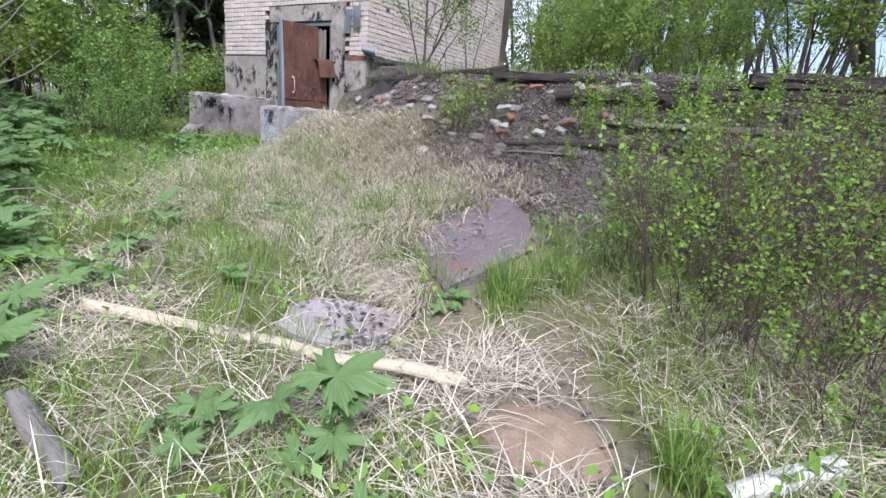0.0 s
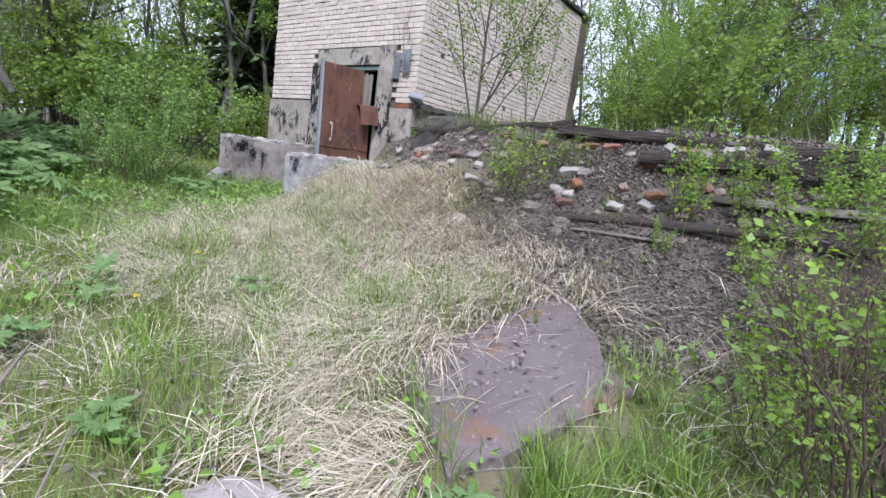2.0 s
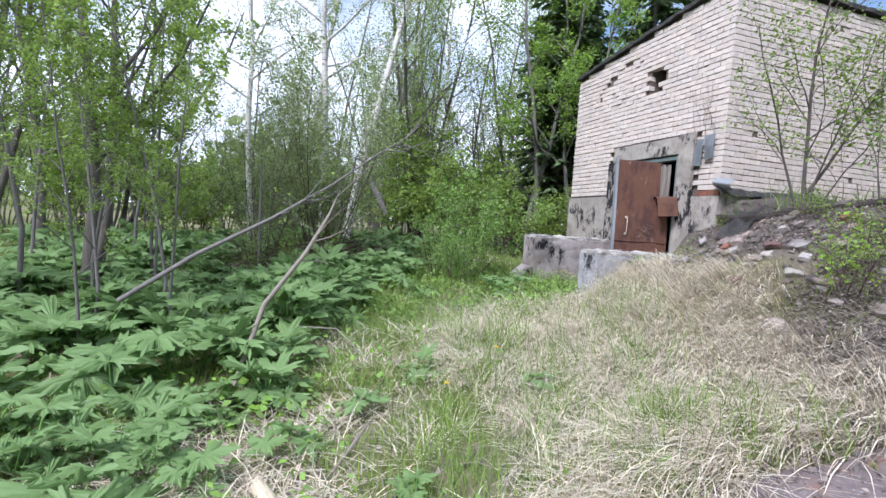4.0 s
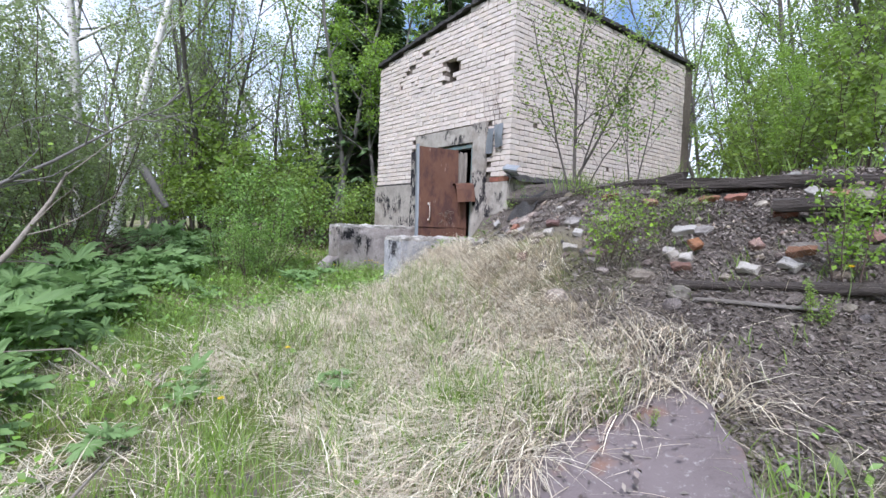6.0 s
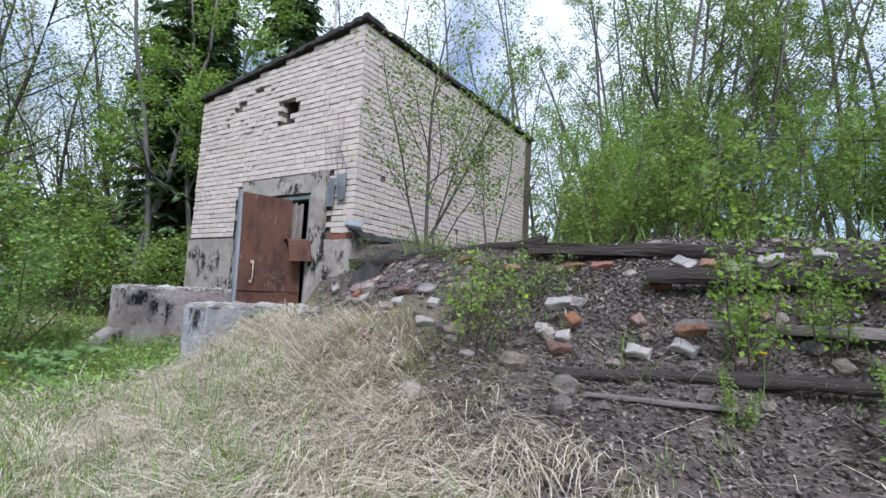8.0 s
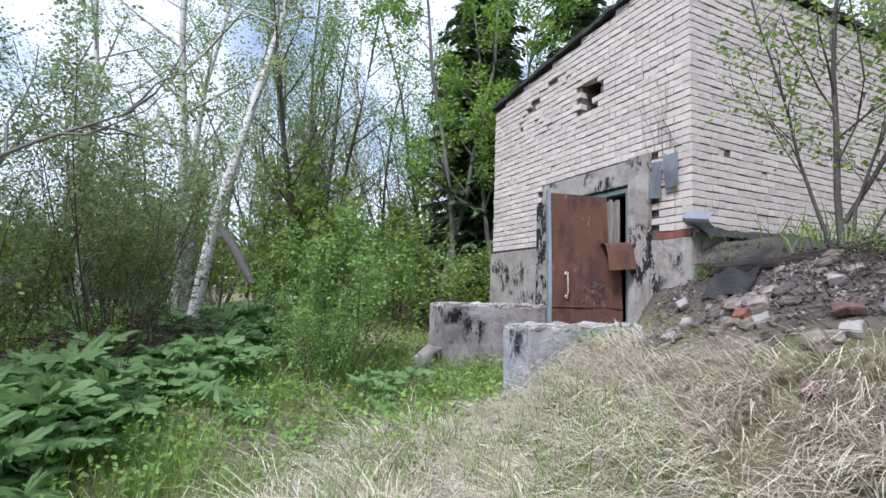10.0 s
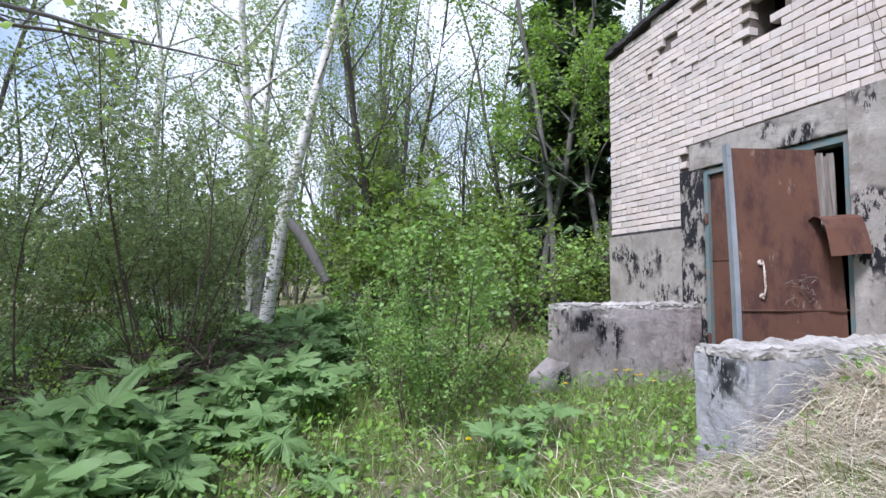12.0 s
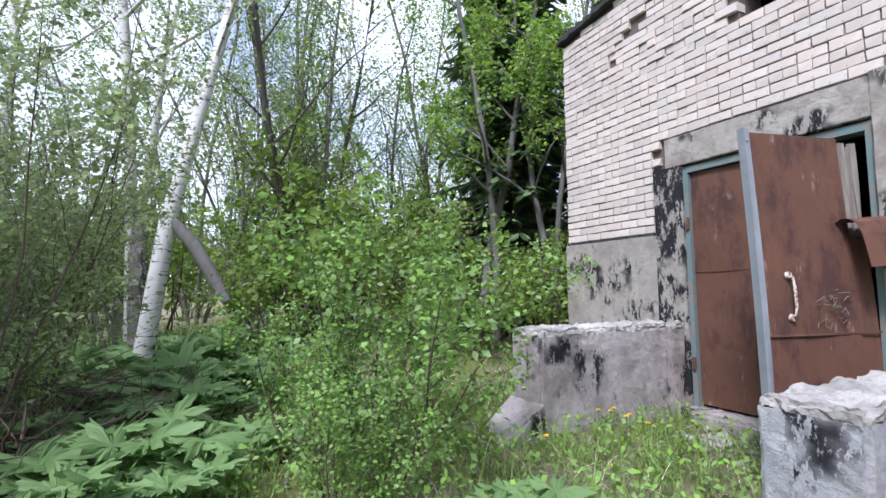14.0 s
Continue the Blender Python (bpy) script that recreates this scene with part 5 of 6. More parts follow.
bare = tree("bare_tree", 7, stems(9, 4, 6.0, 0.05, 0.45, 0.15), (9, 6, 5), 2, 0.05, 0.06, M["bark_grey"], M["leaf_grey"], "fine twigged tree barely in leaf", spread=0.5, bend=0.25, up=0.3, start=0.2, shrink=0.42)
under = tree("undergrowth_bush", 8, stems(10, 9, 1.7, 0.014, 0.6, 0.15), (6, 4), 5, 0.07, 0.08, M["twig"], M["leaf_alder"], "dense green undergrowth bush", "bush", spread=0.55, bend=0.3, up=0.3, start=0.2, shrink=0.42)


def spruce(seed, h, label):
    r = np.random.default_rng(seed)
    ob = empty("spruce_tree", Matrix(), label, "tree")
    lines = [([(0, 0, 0), (0.02, 0, h * 0.5), (0, 0.02, h)], [0.13, 0.08, 0.01])]
    V_, F_, base = [], [], 0
    z = 0.5
    while z < h - 0.2:
        f = 1 - z / h
        for i in range(7):
            a = r.uniform(0, 6.283)
            L = (0.35 + 2.0 * f ** 0.8) * r.uniform(0.6, 1.1)
            t = np.linspace(0, 1, 6)
            drop = -0.35 * t + 0.15 * t * t
            p = np.stack([np.cos(a) * L * t, np.sin(a) * L * t, z + L * drop], 1)
            lines.append((p, 0.02 * f + 0.006 - 0.005 * t))
            n = int(16 * L) + 8
            tt = r.uniform(0.12, 1, n)
            q = np.stack([np.cos(a) * L * tt, np.sin(a) * L * tt, z + L * (-0.35 * tt + 0.15 * tt * tt)], 1)
            sa = a + r.choice([-1, 1], n) * r.uniform(0.4, 1.3, n)
            sl = (0.30 * (1 - 0.6 * tt) + 0.08) * r.uniform(0.7, 1.2, n)
            d = np.stack([np.cos(sa), np.sin(sa), r.uniform(-0.9, -0.15, n)], 1) * sl[:, None]
            w = np.stack([-np.sin(sa), np.cos(sa), r.normal(0, 0.4, n)], 1) * 0.045
            V_.append(np.stack([q - w * 0.5, q + w * 0.5, q + d * 0.6 + w, q + d, q + d * 0.6 - w], 1).reshape(-1, 3))
            b_ = base + np.arange(n)[:, None] * 5
            F_.append(np.concatenate([b_ + [g] for g in ((0, 1, 2), (0, 2, 4), (4, 2, 3))]))
            base += 5 * n
        z += r.uniform(0.14, 0.24) * (1 + 0.3 * f)
    V, F = tubes(lines, SIDES)
    link_mesh("trunk", smooth(mesh_np("trunk", V, F)), M["bark"], ob)
    link_mesh("crown", mesh_np("crown", np.concatenate(V_), np.concatenate(F_)), M["leaf_spruce"], ob)
    return ob


spr = spruce(1, 9.5, "dark green spruce with drooping branches")

R = random.Random(12)
first = {}


def plant(ob, x, y, s=1.0, rz=None, lean=None):
    m = at_ground(x, y, R.uniform(0, 6.28) if rz is None else rz, s)
    if lean:
        m = Matrix.Translation(m.translation) @ lean @ Matrix.Translation(-m.translation) @ m
    if ob.name not in first:
        first[ob.name] = True
        ob.matrix_basis = m
        return ob
    return copy_thing(ob, m)


# beside the hogweed and the path
plant(alder, -9.87, -1.38, 1.0, 2.2)
for x, y, s in ((-9.0, -1.75, 0.75), (-10.5, -0.75, 0.8), (-9.4, -0.45, 0.62), (-10.9, -2.4, 0.9), (-12.2, -1.4, 0.95), (-8.3, -0.15, 0.6), (-8.0, -0.7, 0.62), (-8.8, -0.95, 0.7), (-7.7, 0.05, 0.5), (-7.3, -0.6, 0.5), (-8.4, -2.6, 0.8), (-7.6, -3.6, 0.9), (-12.0, -3.4, 1.0)):
    plant(pole, x, y, s)
plant(alder, -13.2, -3.2, 1.05)
plant(alder, -14.0, -4.6, 1.1)
plant(willow, -11.3, 1.75, 0.8)
plant(willow, -10.9, 0.7, 0.7)
plant(willow, -12.3, 1.7, 0.7)
plant(birch_a, -17.0, 2.1, 1.0)
plant(birch_a, -17.8, 0.2, 0.95)
plant(birch_a, -20.5, 1.4, 1.1)
plant(bare, -18.2, 5.4, 1.15)
plant(bare, -17.0, 4.2, 0.85)
plant(under, -14.9, 4.0, 1.25)
plant(under, -15.6, 4.9, 1.6)
plant(under, -14.6, 5.3, 1.0)
plant(spr, -15.0, 8.6, 1.05)
plant(spr, -16.6, 9.6, 1.1)
plant(spr, -13.4, 10.2, 0.95)
# grey trunk before the spruces
tree_s = tree("grey_alder", 21, [((0, 0, 0), (0.03, 0.02, 1), 9.0, 0.078), ((0.25, 0.1, 0), (0.1, 0.06, 1), 8.2, 0.07)], (12, 5, 4), 6, 0.085, 0.09, M["bark_grey"], M["leaf_lime"], "grey-trunked tree with bright green leaves by the building", spread=0.62, bend=0.2, up=0.15, start=0.25, shrink=0.33)
plant(tree_s, -14.2, 7.2, 1.0, 0.6)
plant(tree_s, -13.3, 8.2, 0.85, 2.6)
for x, y in ((-13.2, 6.4), (-12.7, 7.6), (-13.8, 6.0), (-16.2, 6.6)):
    plant(under, x, y, R.uniform(0.6, 0.9))

# leaning birch with a broken limb
rng = np.random.default_rng(61)
lb = empty("leaning_birch", Matrix(), "leaning white birch with a snapped hanging limb", "tree")
lines, tips = [], []
B0 = np.array([-14.15, 2.45, gz(-14.15, 2.45)])
fork = np.array([-14.0, 2.72, 2.75])
trunk_pts = [B0, B0 * 0.5 + fork * 0.5 + [0.02, 0, 0], fork, fork + [-0.05, 0.42, 1.9], fork + [-0.1, 0.95, 4.2], fork + [0.0, 1.45, 6.5], fork + [0.0, 1.9, 8.6]]
lines.append((trunk_pts, [0.115, 0.11, 0.10, 0.075, 0.06, 0.04, 0.015]))
for i in range(26):
    f = rng.uniform(2.6, 6)
    j = min(5, int(f))
    p = trunk_pts[j] + (trunk_pts[j + 1] - trunk_pts[j]) * (f - j)
    a = rng.uniform(0, 6.28)
    grow(rng, p, (math.cos(a), math.sin(a), 0.45), rng.uniform(1.2, 2.4), 0.022, 1, (0, 6, 5), lines, tips, spread=0.6, bend=0.35, up=-0.25, start=0.15, shrink=0.40)
V, F = tubes(lines, SIDES)
link_mesh("trunk", smooth(mesh_np("trunk", V, F)), M["birch"], lb)
V, F = leaves(rng, tips, 4, 0.055, 0.09)
link_mesh("crown", mesh_np("crown", V, F), M["leaf_birch"], lb)
V, F = tubes([([fork + [0, -0.02, 0.03], fork + [0.06, 0.28, -0.32], fork + [0.13, 0.50, -0.72], fork + [0.18, 0.66, -1.02]], [0.07, 0.085, 0.08, 0.06])], lambda r: 10)
link_mesh("broken_limb", smooth(mesh_np("broken_limb", V, F)), M["bark_grey"], lb, "snapped limb hanging from the fork")
tagged(part("rotten_stump", rough_box(-14.78, -14.6, 2.28, 2.45, gz(-14.7, 2.4) - 0.05, 2.75, 6, 0.06, 0.04, 4), M["bark_grey"]), "tall rotten grey stump behind the birch", "stump")


def branch(name, pts, radii, mat, label, twigs=0, seed=1, leafy=None):
    r = np.random.default_rng(seed)
    lines, tips = [([np.array(p, float) for p in pts], radii)], []
    for i in range(twigs):
        f = r.uniform(0.35, 1) * (len(pts) - 1.01)
        j = int(f)
        p = np.array(pts[j]) + (np.array(pts[j + 1]) - np.array(pts[j])) * (f - j)
        d = unit(np.array(pts[-1]) - np.array(pts[0]))
        grow(r, p, unit(d * 0.7 + r.normal(0, 0.5, 3)), r.uniform(0.3, 0.9), 0.007, 1, (0, 3), lines, tips, bend=0.4, up=0.1)
    V, F = tubes(lines, SIDES)
    me = smooth(mesh_np(name, V, F))
    if leafy and tips:
        ob = empty(name, Matrix(), label, "branch")
        link_mesh("wood", me, mat, ob)
        V, F = leaves(r, tips, 2, 0.035, 0.04)
        link_mesh("foliage", mesh_np("foliage", V, F), leafy, ob)
        return ob
    return tagged(link_mesh(name, me, mat), label, "branch")


branch("fallen_trunk", [(-6.9, -0.2, 0.80), (-6.98, 0.35, 1.20), (-7.08, 0.95, 1.55), (-7.2, 1.5, 1.92), (-7.3, 1.95, 2.28), (-7.4, 2.3, 2.52)], [0.024, 0.022, 0.018, 0.013, 0.009, 0.004], M["bark_grey"], "thin fallen tree leaning out of the hogweed", 14, 3, M["leaf_alder"])
branch("dead_branch", [(-6.25, 0.70, gz(-6.25, 0.7) - 0.02), (-6.5, 0.95, 0.86), (-6.85, 1.27, 1.27), (-7.15, 1.48, 1.62), (-7.28, 1.58, 1.85)], [0.021, 0.021, 0.019, 0.015, 0.008], M["dead"], "pale bare dead branch leaning from the hogweed", 4, 4)
branch("dead_stick", [(-2.62, 4.42, gz(-2.62, 4.42) + 0.22), (-2.45, 4.25, gz(-2.45, 4.25) + 0.14), (-2.15, 3.98, gz(-2.15, 3.98) + 0.04)], [0.018, 0.022, 0.014], M["dead"], "crooked dead stick lying on the bank")
branch("dead_stick", [(-3.95, 1.18, gz(-3.95, 1.18)), (-4.0, 1.35, gz(-4, 1.35) + 0.18), (-4.08, 1.5, gz(-4.08, 1.5) + 0.42)], [0.009, 0.008, 0.004], M["dead"], "thin dry stem standing in the grass")
branch("dead_stick", [(-4.1, 2.12, gz(-4.1, 2.12) + 0.06), (-3.7, 2.22, gz(-3.7, 2.22) + 0.07), (-3.4, 2.2, gz(-3.4, 2.2) + 0.05)], [0.007, 0.008, 0.005], M["dead"], "thin dry stick lying on the pale slab")
branch("dead_stick", [(-4.95, 1.35, gz(-4.95, 1.35)), (-4.98, 1.5, gz(-4.98, 1.5) + 0.16), (-5.4, 1.7, gz(-5.4, 1.7) + 0.15)], [0.011, 0.011, 0.007], M["dead"], "bent dead stick poking out of dry grass")
branch("dead_stick", [(-6.6, 1.9, gz(-6.6, 1.9) + 0.02), (-7.0, 1.6, gz(-7.0, 1.6) + 0.3), (-7.3, 1.2, gz(-7.3, 1.2) + 0.25)], [0.008, 0.008, 0.005], M["dead"], "thin arching dead stem beside the path")
branch("dead_pole", [(-10.25, 0.75, gz(-10.25, 0.75)), (-10.27, 0.72, 1.4), (-10.22, 0.72, 2.3)], [0.026, 0.022, 0.010], M["bark_grey"], "thin dark dead stem standing upright", 3, 8)

def brush_pile(x0, y0, wide, high, seed, count=420):
    """A heap of thin dead twigs."""
    r = np.random.default_rng(seed)
    lines = []
    for i in range(count):
        a, d = r.uniform(0, 6.283), wide * math.sqrt(r.uniform(0, 1))
        x, y = x0 + d * math.cos(a), y0 + d * math.sin(a)
        p = np.array([x, y, gz(x, y) + r.uniform(0.0, high) * (1 - (d / wide) ** 2) + 0.01])
        h = r.uniform(0, 6.283)
        v = np.array([math.cos(h), math.sin(h), r.normal(0.1, 0.35)])
        pts = [p]
        for j in range(4):
            v = unit(v + r.normal(0, 0.18, 3))
            p = p + v * r.uniform(0.10, 0.24)
            p = np.array([p[0], p[1], max(p[2], gz(p[0], p[1]) + 0.01)])
            pts.append(p)
        lines.append((pts, np.linspace(r.uniform(0.004, 0.011), 0.002, 5)))
    V, F = tubes(lines, lambda q: 4)
    tagged(link_mesh("brush_pile", smooth(mesh_np("brush_pile", V, F)), M["twig"]), "heap of dead purple brown twigs below the willows", "brush", kind="stuff")


brush_pile(-11.0, 1.55, 1.0, 0.75, 81)
brush_pile(-10.4, 0.75, 0.8, 0.55, 82, 300)
brush_pile(-12.0, 2.1, 0.9, 0.65, 83, 320)

# saplings and bushes
sap = tree("rowan_sapling", 31, stems(31, 8, 1.75, 0.013, 0.8, 0.10), (8, 4), 6, 0.05, 0.06, M["twig"], M["leaf_sap"], "bushy bright green sapling beside the path", "sapling", spread=0.5, bend=0.25, up=0.35, start=0.18, shrink=0.42)
plant(sap, -10.2, 4.15, 1.0, 0.4)
plant(sap, -10.7, 3.75, 0.7)
plant(sap, -9.7, 3.75, 0.55)
wsap = tree("birch_sapling", 33, [((0, 0, 0), (-0.10, 0.02, 1), 2.75, 0.026), ((0.02, 0.0, 0.25), (0.42, -0.08, 1), 2.3, 0.019), ((0.05, -0.04, 0), (0.12, -0.1, 1), 2.0, 0.014), ((-0.05, 0.0, 0), (-0.3, -0.05, 1), 2.3, 0.016), ((0.1, 0.0, 0), (0.30, 0.0, 1), 1.7, 0.010)],
            (13, 6), 3, 0.046, 0.06, M["bark"], M["leaf_alder"], "forked sapling with sparse leaves against the brick wall", "sapling", spread=0.58, bend=0.28, up=0.30, start=0.22, shrink=0.42)
plant(wsap, -6.55, 6.95, 1.0, 0.8)
wsap2 = tree("birch_sapling", 34, stems(34, 3, 1.5, 0.012, 0.3, 0.06), (6, 4), 1, 0.06, 0.05, M["bark"], M["leaf_sap"], "small thin sapling by the wall foot", "sapling", spread=0.5, bend=0.25, up=0.35, start=0.15, shrink=0.4)
plant(wsap2, -5.75, 7.0, 0.8, 0.3)
plant(wsap2, -7.45, 7.0, 0.35, 0.9)
bbush = tree("bank_bush", 35, stems(35, 8, 0.95, 0.008, 0.9, 0.10), (5, 4), 1, 0.055, 0.05, M["twig"], M["leaf_lime"], "small lime green bush on the rubble bank", "bush", spread=0.55, bend=0.35, up=0.25, start=0.2, shrink=0.45)
for x, y, s in ((-4.95, 5.35, 0.72), (-5.25, 5.75, 0.62), (-5.0, 6.0, 0.7), (-5.6, 6.3, 0.5), (-4.75, 6.3, 0.45), (-6.3, 6.75, 0.5), (-7.6, 6.95, 0.35), (-3.45, 6.1, 0.45)):
    plant(bbush, x, y, s)
shoot = tree("lime_shoots", 36, stems(36, 5, 1.0, 0.008, 0.25, 0.09), (7,), 6, 0.05, 0.045, M["twig"], M["leaf_lime"], "upright shoots with bright lime leaves on the bank", "bush", spread=0.45, bend=0.2, up=0.4, start=0.15, shrink=0.22)
for x, y, s in ((-3.3, 5.35, 0.75), (-2.95, 5.6, 0.8), (-2.6, 5.25, 0.9), (-2.35, 5.75, 0.85), (-2.1, 5.2, 1.0), (-3.35, 4.95, 0.35), (-2.75, 4.85, 0.55), (-1.7, 5.7, 0.9), (-3.7, 3.75, 0.2), (-2.2, 6.25, 0.7)):
    plant(shoot, x, y, s)
thick = tree("thicket_bush", 37, stems(37, 22, 1.35, 0.010, 0.6, 0.34), (6, 4), 0, 0.06, 0.05, M["twig"], M["leaf_lime"], "thicket", "bush", spread=0.5, bend=0.35, up=0.25, start=0.15, shrink=0.48)
thick["label"] = "tangled bush of brown twigs with sparse lime leaves"
rr = np.random.default_rng(9)
tl, tt = [], []
for off, lean, length, r_ in stems(38, 19, 1.42, 0.008, 0.6, 0.36):
    grow(rr, off, lean, length, r_, 0, (5,), tl, tt, spread=0.45, bend=0.3, up=0.3, start=0.35, shrink=0.25)
V, F = leaves(rr, [t for t in tt if t[0][2] > 0.3], 3, 0.052, 0.05)
link_mesh("crown", mesh_np("crown", V, F), M["leaf_lime"], thick)
for x, y, s in ((-1.95, 3.15, 0.75), (-1.35, 2.75, 0.75), (-1.5, 3.6, 1.0), (-0.9, 3.1, 0.95), (-0.4, 2.7, 0.95), (-2.0, 4.0, 0.75), (-1.2, 4.2, 1.0), (-0.5, 3.8, 1.05), (0.2, 3.3, 1.1), (-1.7, 4.7, 0.8), (-0.7, 4.7, 1.0), (0.1, 4.3, 1.05), (0.8, 3.8, 1.1), (0.9, 2.8, 1.0), (-0.2, 5.4, 0.9), (0.7, 5.0, 1.0), (1.5, 4.5, 1.2), (-1.0, 5.5, 0.7), (1.6, 3.2, 1.1), (-2.35, 3.4, 0.45), (-2.3, 3.75, 0.55), (-1.75, 2.75, 0.55), (-1.1, 2.4, 0.6), (-2.3, 4.35, 0.6), (-0.5, 2.25, 0.65), (0.2, 2.5, 0.8), (-1.6, 3.2, 0.7), (-10.6, 1.45, 0.8), (-11.3, 1.2, 0.9), (-10.3, 0.9, 0.75), (-11.9, 1.6, 0.8)):
    plant(thick, x, y, s)

# behind the terrace
dark = tree("dark_alder", 41, stems(41, 5, 7.5, 0.10, 0.5, 0.25), (9, 5, 4), 4, 0.068, 0.09, M["bark"], M["leaf_alder"], "dark many-stemmed tree on the terrace", spread=0.55, bend=0.25, up=0.2, start=0.2, shrink=0.40)
plant(dark, -0.2, 9.2, 1.0, 1.0)
plant(dark, 2.6, 7.2, 1.0)
for x, y, s in ((-4.9, 14.0, 0.95), (-3.4, 13.2, 0.85), (-2.0, 14.5, 1.0), (-0.4, 13.0, 0.9), (1.8, 12.0, 1.0), (-6.0, 18.0, 1.1), (4.6, 11.0, 1.0)):
    plant(tallgreen, x, y, s)
for x, y, s in ((-6.3, 15.2, 0.72), (-5.0, 11.2, 0.5), (-5.6, 16.8, 0.8), (-3.0, 10.6, 0.55), (-1.6, 11.2, 0.65), (0.9, 10.2, 0.7), (-8.2, 17.5, 0.8), (2.8, 9.6, 0.7), (4.0, 7.0, 0.7), (3.4, 4.8, 0.6), (-7.0, 14.0, 0.4)):
    plant(limetree, x, y, s)
for x, y in ((-6.9, 14.6), (-6.2, 12.9), (-4.0, 9.6), (-2.4, 8.8), (-1.2, 8.2), (0.8, 8.0), (-5.2, 10.2), (2.0, 6.6), (-3.2, 11.8)):
    plant(under, x, y, R.uniform(0.5, 0.95))

for x, y, s in ((-6.9, 13.9, 0.95), (-6.0, 12.6, 0.8), (-5.6, 14.8, 1.05), (-4.6, 12.2, 0.75), (-3.8, 15.5, 1.0)):
    plant(limetree, x, y, s)
plant(tallgreen, -6.6, 16.2, 1.0)
plant(tallgreen, -4.4, 16.6, 1.05)

# the wood all round
far_a = tree("alder_tree", 51, [((0, 0, 0), (0.05, 0.03, 1), 9.5, 0.075)], (12, 5), 13, 0.075, 0.22, M["bark"], M["leaf_alder"], "alder standing in the wood behind", spread=0.6, bend=0.2, up=0.25, start=0.2, shrink=0.34)
far_b = tree("birch_tree", 52, [((0, 0, 0), (0.04, 0.02, 1), 13, 0.09)], (17, 4), 12, 0.072, 0.24, M["birch"], M["leaf_birch"], "birch standing in the wood behind", spread=0.6, bend=0.12, up=0.0, start=0.25, shrink=0.26)
far_c = tree("goat_willow", 53, stems(53, 4, 6.5, 0.05, 0.45, 0.2), (8, 4), 13, 0.08, 0.20, M["bark"], M["leaf_lime"], "yellow green tree in the wood behind", spread=0.55, bend=0.22, up=0.25, start=0.15, shrink=0.38)
far_d = tree("bare_tree", 54, stems(54, 4, 8.0, 0.05, 0.35, 0.15), (8, 5), 7, 0.07, 0.16, M["bark_grey"], M["leaf_grey"], "thinly leaved tree in the wood behind", spread=0.5, bend=0.25, up=0.3, start=0.2, shrink=0.36)
far_e = tree("aspen_tree", 55, stems(55, 3, 11.0, 0.07, 0.2, 0.2), (12, 4), 11, 0.075, 0.2, M["bark"], M["leaf_alder"], "tall airy aspen in the wood behind", spread=0.55, bend=0.16, up=0.3, start=0.2, shrink=0.28)
under_far = tree("undergrowth_bush", 56, stems(56, 7, 1.8, 0.014, 0.6, 0.15), (5, 3), 4, 0.10, 0.10, M["twig"], M["leaf_alder"], "green undergrowth bush below the trees", "bush", spread=0.55, bend=0.3, up=0.3, start=0.2, shrink=0.42)
kinds = (far_a, far_b, far_c, far_d, far_e)
far = []
tries = 0
while len(far) < 110 and tries < 5000:
    tries += 1
    a = R.uniform(0, 6.283)
    d = R.uniform(13, 34) if len(far) < 80 else R.uniform(30, 60)
    x, y = -5 + d * math.cos(a), 3 + d * math.sin(a)
    west = math.cos(a) < -0.2 or math.sin(a) > 0.4
    if not west and R.random() < 0.55:
        continue
    if -13.5 < x < -7 and 6 < y < 16:
        continue
    if min(((x - p) ** 2 + (y - q) ** 2 for p, q in far), default=99) < 1.7 ** 2:
        continue
    if x > -16 and abs(y - 2.5) < 4 and x < -8:
        continue
    if 3.19 < math.atan2(y - 3, x + 7) % 6.2832 < 3.55:
        continue
    far.append((x, y))
    ob = R.choices(kinds, (4, 4, 2, 3, 4))[0]
    plant(ob, x, y, R.uniform(0.85, 1.25))
for x, y, s in ((-7.2, 19.5, 1.0), (-9.5, 18.0, 0.9), (-11.5, 17.0, 0.95), (-4.2, 17.5, 1.0), (-2.6, 18.5, 1.1), (-0.8, 17.0, 1.0), (1.0, 16.0, 1.1), (3.0, 14.5, 1.0), (-14.5, 14.0, 1.0), (-17.0, 12.0, 1.0), (-19.0, 9.5, 1.1), (-20.0, 6.0, 1.0)):
    plant(far_e, x, y, s)
for i in range(44):
    a = R.uniform(1.3, 4.6)
    d = R.uniform(12, 26)
    x, y = -5 + d * math.cos(a), 3 + d * math.sin(a)
    if -13 < x < -7 and 6 < y < 15:
        continue
    plant(under_far, x, y, R.uniform(0.9, 1.7))

for i in range(34):
    x, y = R.uniform(-25, -14.5), R.uniform(-7, 5.5)
    if (x + 14) ** 2 + (y - 2.7) ** 2 < 3:
        continue
    plant(R.choice((far_a, far_c, far_d, far_d)), x, y, R.uniform(0.42, 0.62))
for i in range(30):                      # the fine-leaved stand west of the clearing
    a, d = R.uniform(2.35, 3.95), R.uniform(11.5, 24)
    x, y = -5 + d * math.cos(a), 2 + d * math.sin(a)
    if (x > -15.2 and y > 0.5) or 3.17 < math.atan2(y - 3, x + 7) % 6.2832 < 3.66:
        continue
    plant(R.choice((far_d, far_e, far_a, far_b)), x, y, R.uniform(0.7, 1.1))
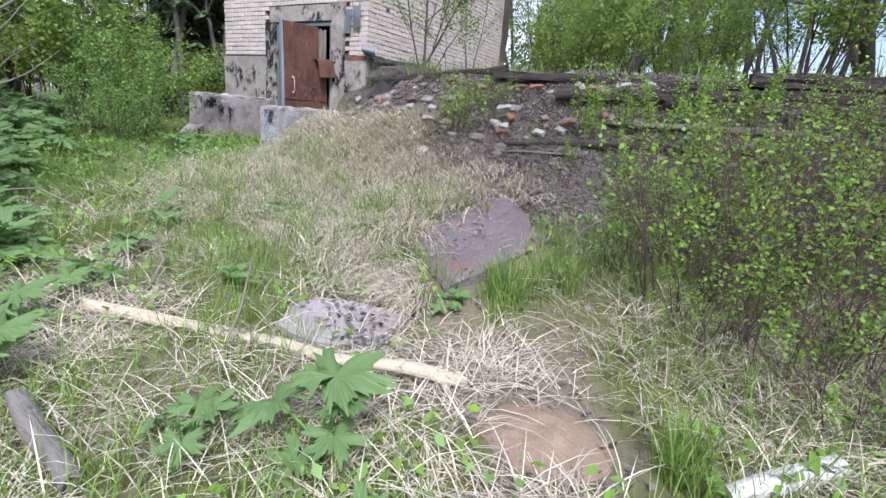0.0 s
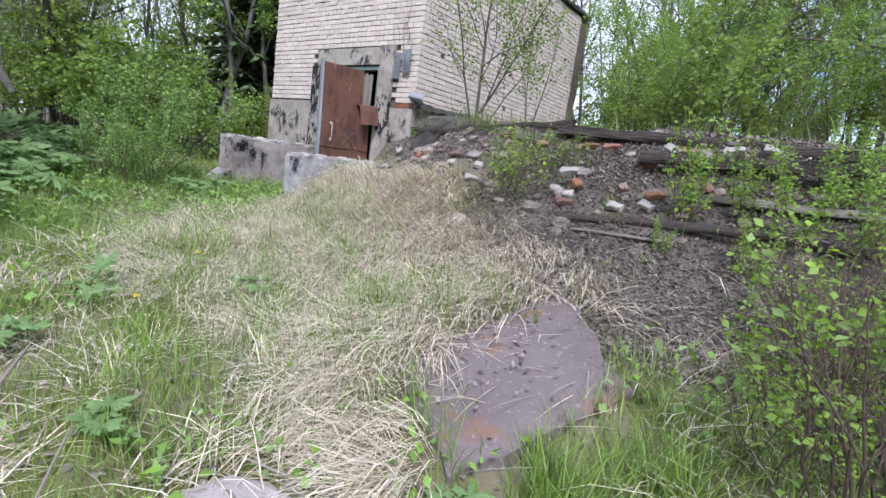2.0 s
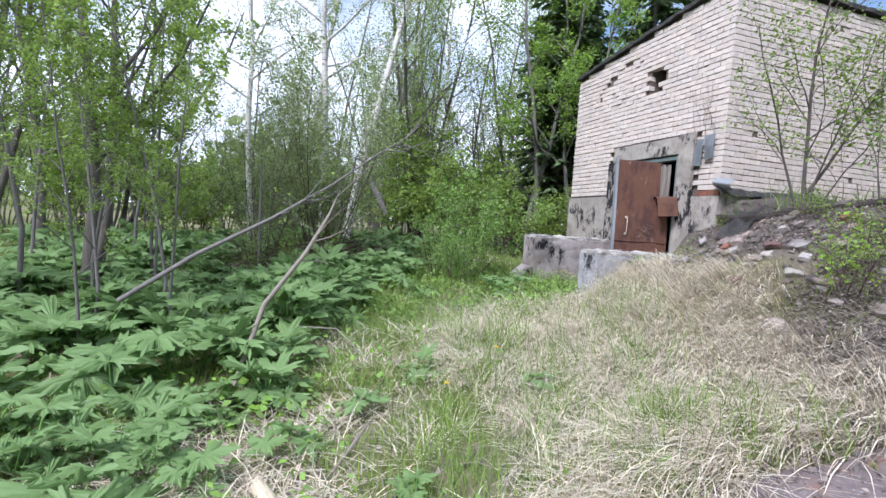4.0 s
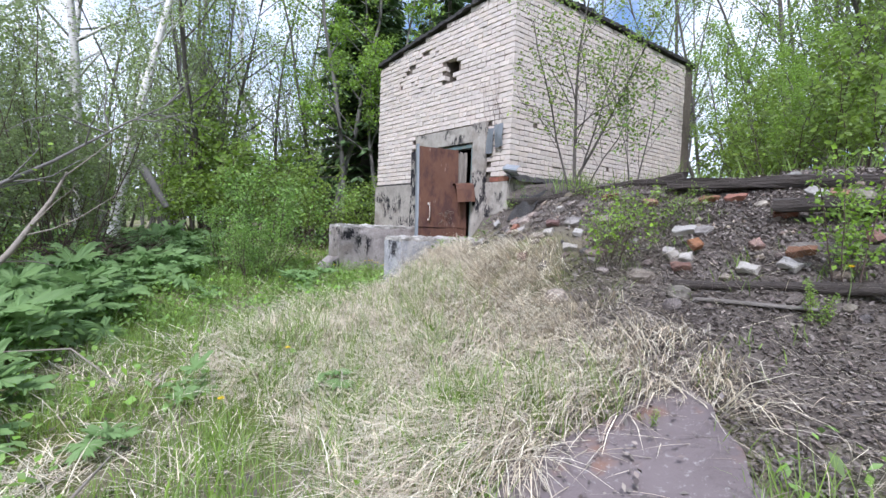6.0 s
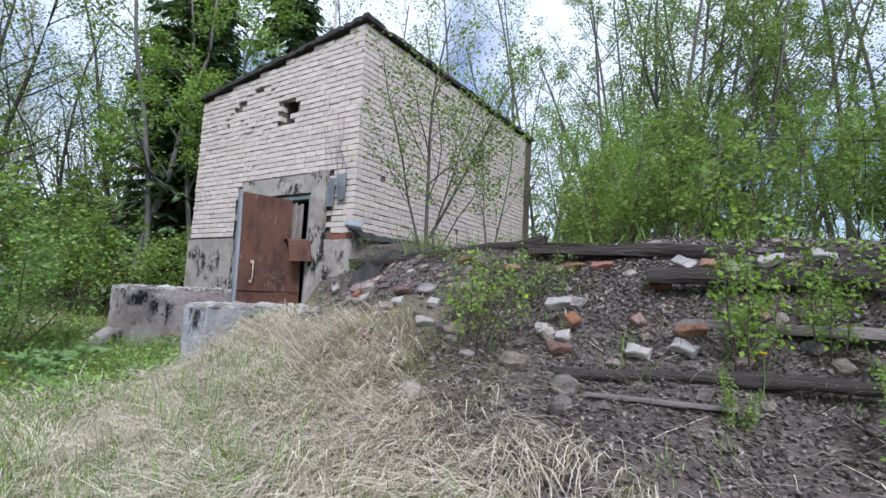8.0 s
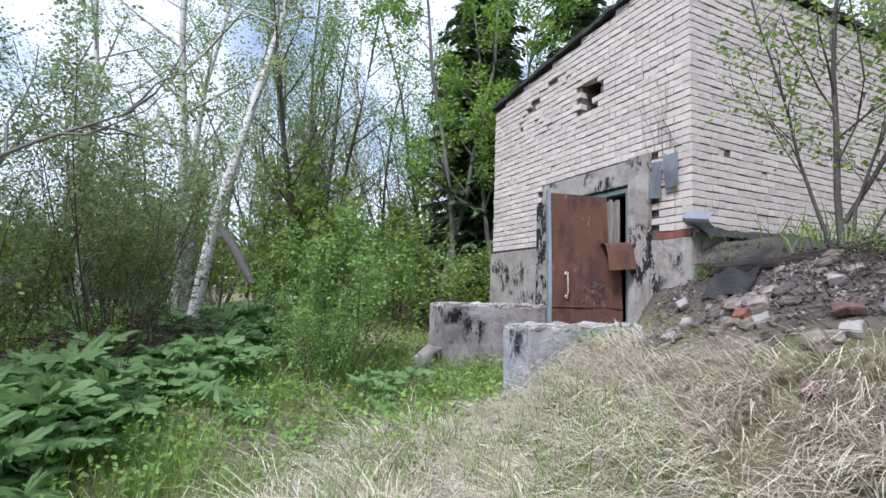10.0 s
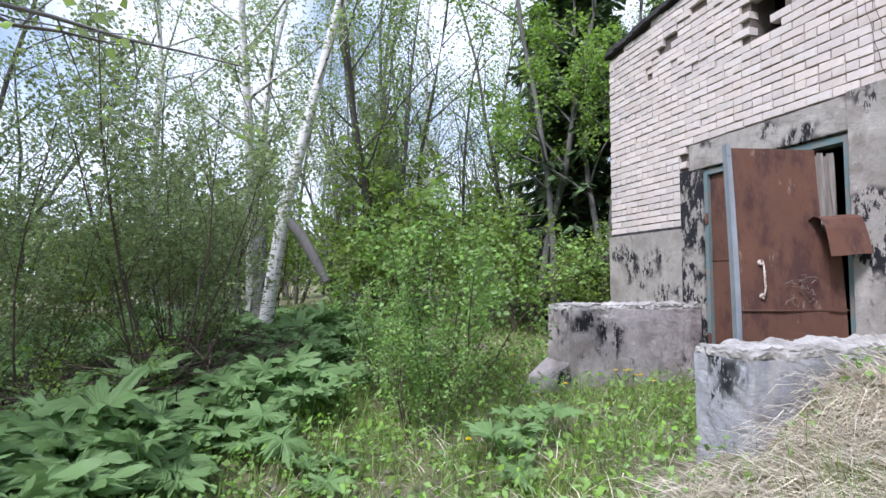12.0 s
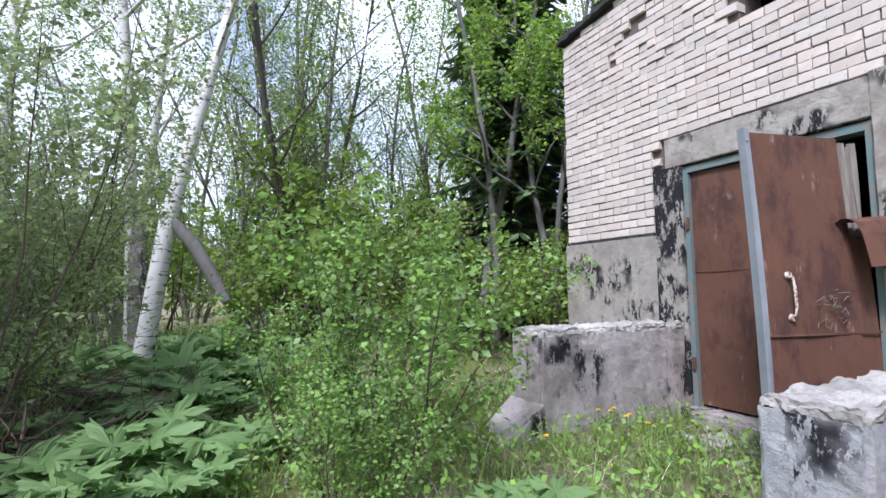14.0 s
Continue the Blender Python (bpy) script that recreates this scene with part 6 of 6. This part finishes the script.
# far wood on the horizon
rng = np.random.default_rng(71)
n = 26000
a = rng.uniform(0, 6.283, n)
d = rng.uniform(55, 95, n)
ht = (7 + 4 * np.sin(a * 17) * np.sin(a * 5 + 1) + 2 * np.sin(a * 41)) * rng.uniform(0.05, 1.0, n) ** 0.8
P = np.stack([d * np.cos(a) - 5, d * np.sin(a) + 3, 0.8 + ht], 1)
V, F = leaves(rng, list(zip(P, P)), 1, 1.5, 0.5)
tagged(link_mesh("far_wood", mesh_np("far_wood", V, F), M["leaf_grey"]), "distant hazy wood beyond the clearing", "woodland", kind="stuff")

# ---------------------------------------------------------------- bricks, last
def brick_mesh(seed, L, W=0.115, H=0.0745):
    r = np.random.default_rng(seed)
    bm = bmesh.new()
    vs = bm_box(bm, 0, L, 0, W, 0, H)
    for v in vs:
        v.co += Vector(r.uniform(-0.005, 0.005, 3))
    bmesh.ops.bevel(bm, geom=[e for e in bm.edges if all(v.co.y < W * 0.5 for v in e.verts)], offset=0.004, segments=1, affect="EDGES")
    me = bpy.data.meshes.new("brick")
    bm.to_mesh(me)
    bm.free()
    me.materials.append(M["brick"])
    return me


COURSE, LEN = 0.0845, 0.216
FULL = [brick_mesh(i, LEN - 0.009) for i in range(5)]
HALF = [brick_mesh(9 + i, LEN / 2 - 0.008) for i in range(3)]
R = random.Random(3)
near, rest = [], []


def lay(face, u, z, length, out):
    """One brick on a face; u runs along it from the near corner."""
    jit = abs(R.gauss(0, 0.0035)) + out
    tilt = R.gauss(0, 0.2)
    if face == "front":
        m = Matrix.Translation((XR - u - length, YF + jit, z)) @ pose(0, 0, 0, 0, tilt, R.gauss(0, 0.5))
    else:
        m = Matrix.Translation((XR - jit, YF + u, z)) @ pose(0, 0, 0, 0, tilt, 90 + R.gauss(0, 0.5))
    if abs(length - LEN + 0.008) < 0.001:
        return R.choice(FULL), m
    if abs(length - LEN / 2 + 0.008) < 0.001:
        return R.choice(HALF), m
    return R.choice(FULL), m @ Matrix.Diagonal((length / (LEN - 0.008), 1, 1, 1))


def courses(face, width):
    z, row = ZB + 0.004, 0
    while z < 5.42:
        pitch = LEN / 2 if row % 5 == 3 else LEN          # every fifth course shows the brick ends
        u = 0.004 + (LEN / 2 if row % 2 else 0.0)
        spots = [(0.004, LEN / 2 - 0.008)] if row % 2 else []
        while u < width - 0.05:
            spots.append((u, min(pitch - 0.008, width - u - 0.004)))
            u += pitch
        for u, L in spots:
            if L < 0.04:
                continue
            x = XR - u - L / 2
            if face == "front":
                if z + 0.078 > top_front(x) - 0.005:
                    continue
                if z < 3.30 and DX0 - 0.33 < x < -8.53:
                    if z < 3.26 and (x > -10.62 or z < 3.02):
                        continue
                if hole_in(x, z + 0.04):
                    continue
                crack = -11.25 < x < -9.9 and abs(z + 0.03 - crest_at(x)) < 0.05
                if crack and R.random() < 0.35:
                    continue                          # bricks fallen out along the stepped crack
                out = R.choice((0.008, 0.013, 0.018)) if worn(x, z) and R.random() < 0.85 else 0.0
            else:
                out = 0.0
            if face == "front" and crack:
                out = 0.021
            if R.random() < 0.012:
                out = 0.013
            yield (face, x, z, lay(face, u, z, L, out))
        z += COURSE
        row += 1


for face, width in (("front", XR - XL), ("side", YB - YF)):
    parent = wall_front if face == "front" else wall_right
    V, F, base, made = [], [], 0, 0
    for _, x, z, (me, m) in courses(face, width):
        close = z < 3.9 if face == "front" else (m.translation.y < YF + 2.3 and z < 4.9)
        if close and made < 300:
            made += 1
            ob = new("brick", me)
            ob.parent = parent
            ob.matrix_basis = m
        else:
            for p in me.polygons:
                F.append([base + i for i in p.vertices])
            V += [m @ v.co for v in me.vertices]
            base += len(me.vertices)
    me = bpy.data.meshes.new("brickwork")
    me.from_pydata(V, [], F)
    ob = link_mesh("brickwork", me, M["brick_far"], parent)
    ob["kind"] = "stuff"
# red bricks under the corner
for i, u in enumerate((0.01, 0.23)):
    ob = put("red_brick", FULL[i], M["red"], Matrix.Translation((XR - u - 0.21, YF - 0.004, ZB - 0.082)), "red brick in the wall corner", "brick", "red bricks in the corner")
    ob.parent = wall_front
    ob.name = "brick"
    for key in ("label", "category", "group"):
        del ob[key]
